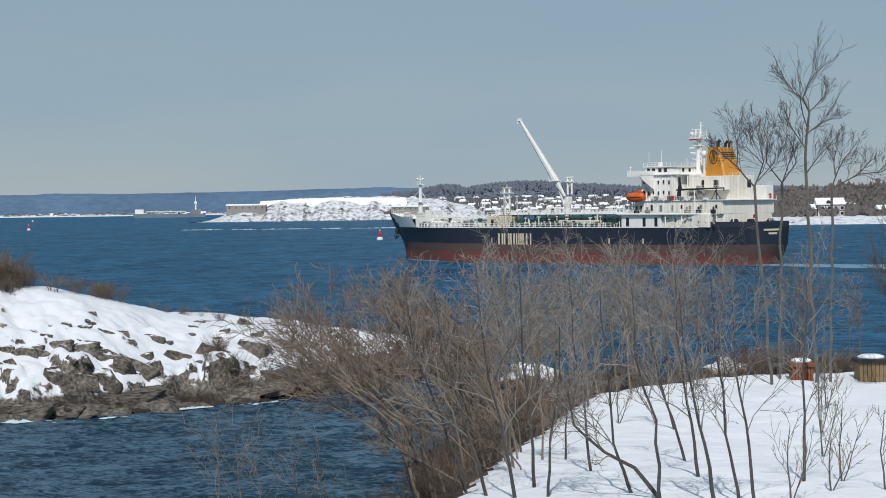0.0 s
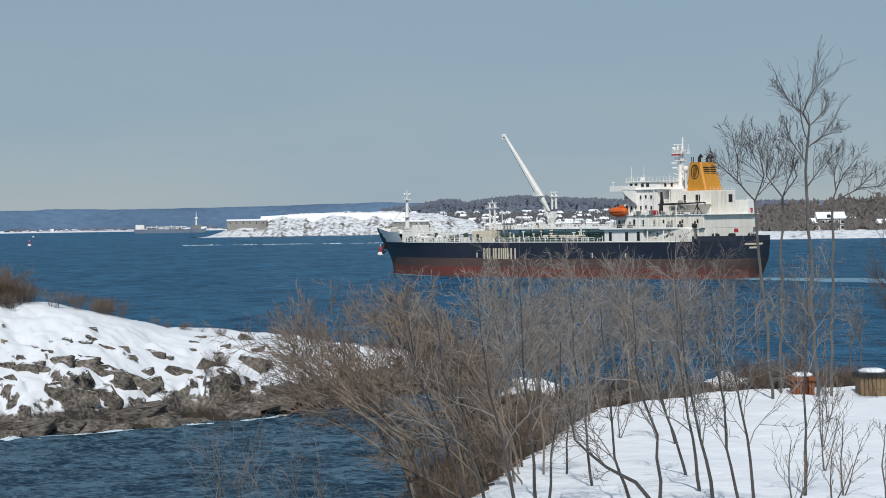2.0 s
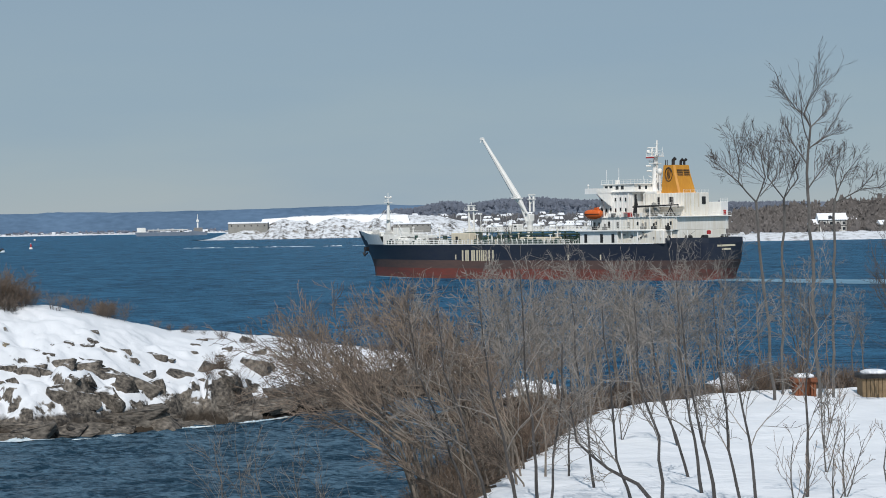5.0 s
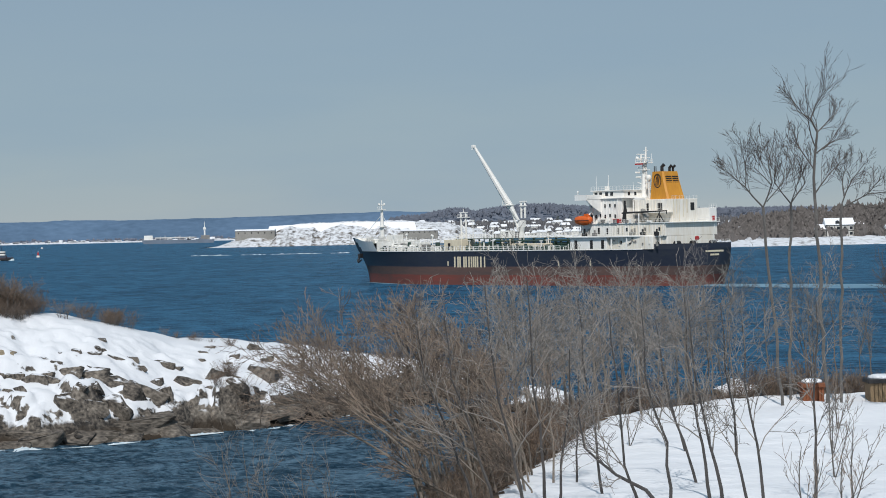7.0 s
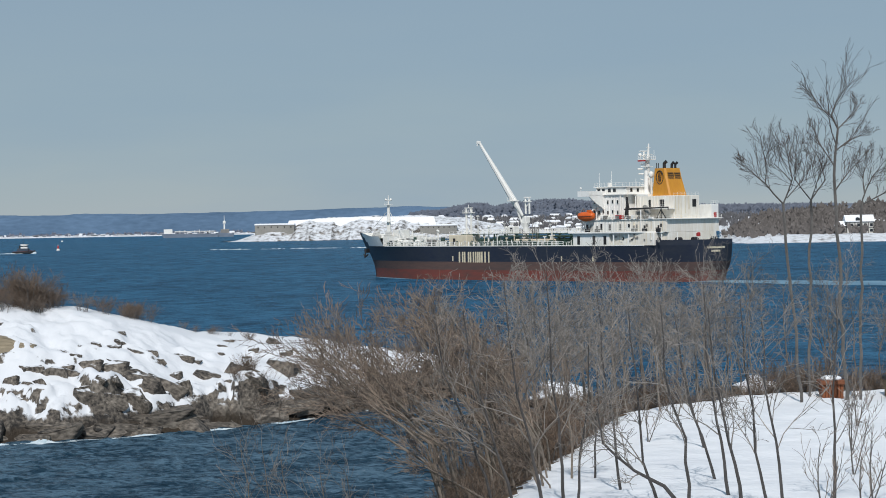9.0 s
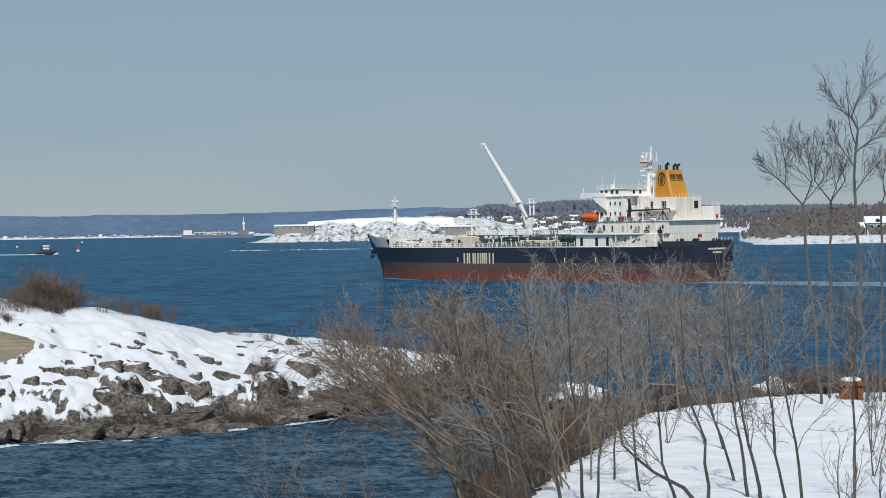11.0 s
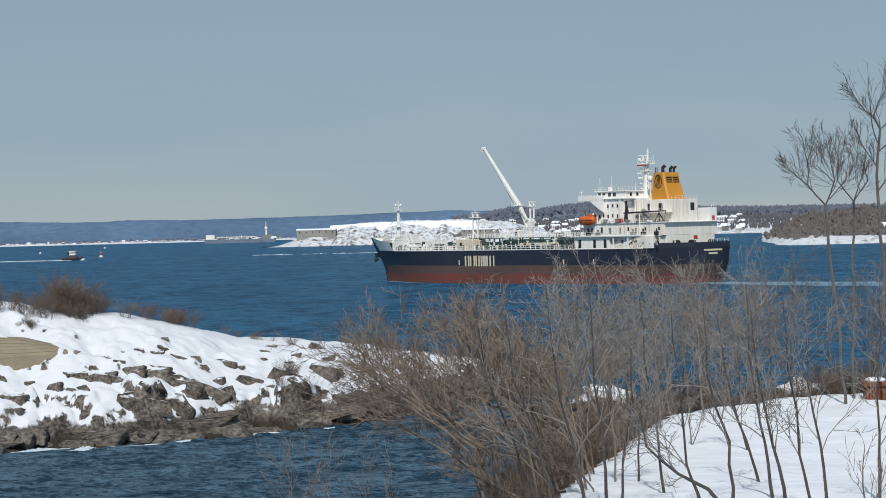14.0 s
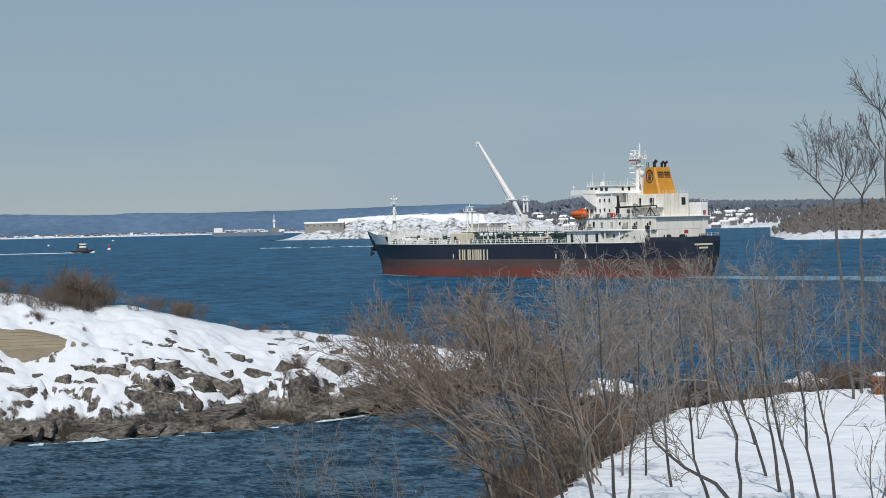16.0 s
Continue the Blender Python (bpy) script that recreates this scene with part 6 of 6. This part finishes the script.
# brush on the slope past the brink, in a few forms
def brush_form(seed, stems, size, twig):
    rng = random.Random(seed)
    trunks = []
    for _ in range(stems):
        a, b = rng.uniform(-1, 1) * size * 0.5, rng.uniform(-1, 1) * size * 0.5
        trunks.append(([(a * 0.6, b * 0.6, -0.3), (a, b, size * 0.5), (a * 1.7, b * 1.7, size * rng.uniform(0.7, 1.1))], 0.012 * size, 0.004 * size))
    return bare_tree("brush", "low tangle of russet leafless brush", seed, trunks, [(8, 40, 0.5, 0.15, 0.04), (6, 38, 0.5, 0.1, 0.02)], 0.0042 * size, "brush on the slope", twig=twig)


def brink(x):
    """How far out the bank's brink lies at x."""
    y = 30.0
    while y < 60 and line(EDGE, y) < x and y < 47.5 + 0.05 * max(x - 8, 0):
        y += 0.1
    return y


forms = [brush_form(500, 10, 1.0, BRUSH), brush_form(501, 12, 1.0, BRUSH), brush_form(502, 9, 1.0, TWIG)]
spots = []
rng = random.Random(31)
for k in range(95):  # brink to the left of the bank
    y = rng.uniform(31, 47)
    x = line(EDGE, y) - rng.uniform(0.15, 2.0)
    spots.append((x, y, rng.uniform(0.6, 1.05)))
for k in range(60):  # behind the crest
    x = rng.uniform(4.5, 13)
    y = brink(x) + rng.uniform(0.1, 1.0)
    spots.append((x, y, rng.uniform(0.45, 0.75)))
for x, y, s in ((7.3, 48.6, 1.25), (7.6, 48.8, 1.35), (8.0, 48.7, 1.3), (8.35, 48.8, 1.2), (7.0, 48.7, 1.1), (8.8, 48.8, 1.0), (9.2, 48.7, 0.95), (6.6, 48.6, 0.9)):
    spots.append((x, brink(x) + 0.35 + 0.2 * (y - 48.6), s))
for k in range(40):  # slope under the thicket
    y = rng.uniform(24, 36)
    spots.append((line(EDGE, y) - rng.uniform(0.3, 1.8), y, rng.uniform(0.5, 0.8)))
k = 0
for x, y, s in spots:
    m = pose(x, y, bank(x, y) - 0.05, 0, 0, rng.uniform(0, 360)) @ Matrix.Diagonal((s, s, s, 1))
    if k < 3:
        forms[k].matrix_basis = m
    else:
        copy_thing(forms[k % 3], m)
    k += 1
# thin saplings just past the crest, fine twigs against the water
rng = random.Random(79)
for k in range(18):
    x = rng.uniform(4.2, 9.8)
    y = brink(x) + rng.uniform(0.1, 0.9)
    z, top = bank(x, y) - 0.1, rng.uniform(17.5, 18.9)
    bare_tree("sapling", "pale grey sapling with fine upswept twigs", 600 + k, [([(x, y, z), (x - 0.08, y, (z + top) / 2), (x + rng.uniform(-0.5, 0.2), y, top)], 0.02, 0.005)], SAPLING, 0.0036, "saplings past the brink", twig=GREY_TWIG, bark=STEM)
# scrub on the headland
rng = random.Random(32)
scrub = [(-45.6 + rng.gauss(0, 2.0), line(FRONT, -46) + rng.uniform(21, 27), rng.uniform(1.6, 2.7)) for _ in range(26)]
scrub += [(-45.7 + rng.gauss(0, 0.7), line(FRONT, -46) + rng.uniform(23, 25), rng.uniform(3.6, 4.7)) for _ in range(7)]
scrub += [(-36.7 + rng.gauss(0, 1.0), line(FRONT, -36) + rng.uniform(23, 26), rng.uniform(1.5, 2.4)) for _ in range(11)]
scrub += [(rng.uniform(-33, -24), line(FRONT, -30) + 25, rng.uniform(0.8, 1.2)) for _ in range(8)]
scrub += [(rng.uniform(-56, -47), line(FRONT, -50) + rng.uniform(20, 26), rng.uniform(1.6, 2.6)) for _ in range(16)]
scrub += [(-22.5 + rng.gauss(0, 1.2), line(FRONT, -22.5) + rng.uniform(2, 5.5), rng.uniform(1.2, 2.0)) for _ in range(12)]
scrub += [(rng.uniform(-18, -6), line(FRONT, -12) + rng.uniform(1.5, 6), rng.uniform(0.8, 1.3)) for _ in range(10)]
scrub += [(-49.5 + rng.gauss(0, 0.9), line(FRONT, -48) + 17, rng.uniform(0.7, 1.1)) for _ in range(6)]
for i, (x, y, s) in enumerate(scrub):
    ob = copy_thing(forms[i % 3], pose(x, y, headland(x, y) - 0.1, 0, 0, rng.uniform(0, 360)) @ Matrix.Diagonal((s, s, s, 1)))
    tagged(ob, "brown leafless scrub on the snowy headland", "shrub", "scrub on the headland")


# ---------------- wooden boxes on the bank ----------------
def bin_box(x, y, w, h, wood, label, lid):
    t = thing("wooden_bin", label, "bin", pose(x, y, bank(x, y) - 0.22), group="bins on the bank")
    n = 7
    for k in range(n):
        a = -w + 2 * w * k / n
        part("plank", Shape().slab(a + 0.003, a + 2 * w / n - 0.003, -w, -w + 0.03, 0, h, 0.006), wood, t)
        part("plank", Shape().slab(a + 0.003, a + 2 * w / n - 0.003, w - 0.03, w, 0, h, 0.006), wood, t)
    for sx in (-w, w - 0.03):
        part("side_panel", Shape().slab(sx, sx + 0.03, -w + 0.03, w - 0.03, 0, h, 0.006), wood, t)
    part("lid", Shape().slab(-w - 0.05, w + 0.05, -w - 0.05, w + 0.05, h, h + 0.09, 0.02), lid, t, "dark lid")
    s = Shape()
    s.rings([[(math.cos(a) * w * k, math.sin(a) * w * k, h + 0.09 + z) for a in [2 * math.pi * j / 14 for j in range(14)]] for k, z in ((1.0, 0), (0.95, 0.05), (0.6, 0.085))])
    part("snow_cap", s, SNOW, t, "cap of snow", True)


bin_box(7.88, 46.0, 0.235, 0.55, RUST_WOOD, "red-brown wooden bin with snow on its lid", RUST_WOOD)
bin_box(9.42, 46.0, 0.31, 0.64, OLD_WOOD, "weathered wooden bin with dark lid and snow", BLACK)


# ---------------- what moves ----------------
SHIP_X, SHIP_Y, SHIP_TURN, SHIP_SPEED, SHIP_SWING = 104.46, 614.61, 47.04, 3.714, 0.03


def ship_pose(t):
    """Steady course away to the left, with a very slow swing."""
    h0, h = radians(SHIP_TURN), radians(SHIP_TURN + SHIP_SWING * t)
    m = (h0 + h) / 2
    return pose(SHIP_X - math.cos(m) * SHIP_SPEED * t, SHIP_Y + math.sin(m) * SHIP_SPEED * t, 0, 0, 0, 180 - math.degrees(h))


def motions():
    rows = [(t, ship_pose(t)) for t in (0.0, 4.0, 8.0, 12.0, 16.0)]
    for ob in (ship, wake, wave):
        walk(ob, rows)
    walk(pilot, [(t, pose(PILOT_X + PILOT_V * t, 1652, 0, 0, 0, -4)) for t in (0.0, 5.0, 10.0, 16.0)])
    walk(sea, [(0.0, pose(0, 0, 0)), (16.0, pose(-9.0, -5.0, 0))])
    for i, ob in enumerate(foams):
        rows = []
        for k in range(9):
            t = 2.0 * k
            a = 2 * math.pi * (t / 6.2 + i * 0.37)
            rows.append((t, pose(0.25 * math.sin(a), 0.5 * math.sin(a) - 0.2, 0.10 * math.sin(a + 0.8))))
        walk(ob, rows)


PILOT_X, PILOT_V = -363.0, 0.85
pilot = pilot_boat()
motions()
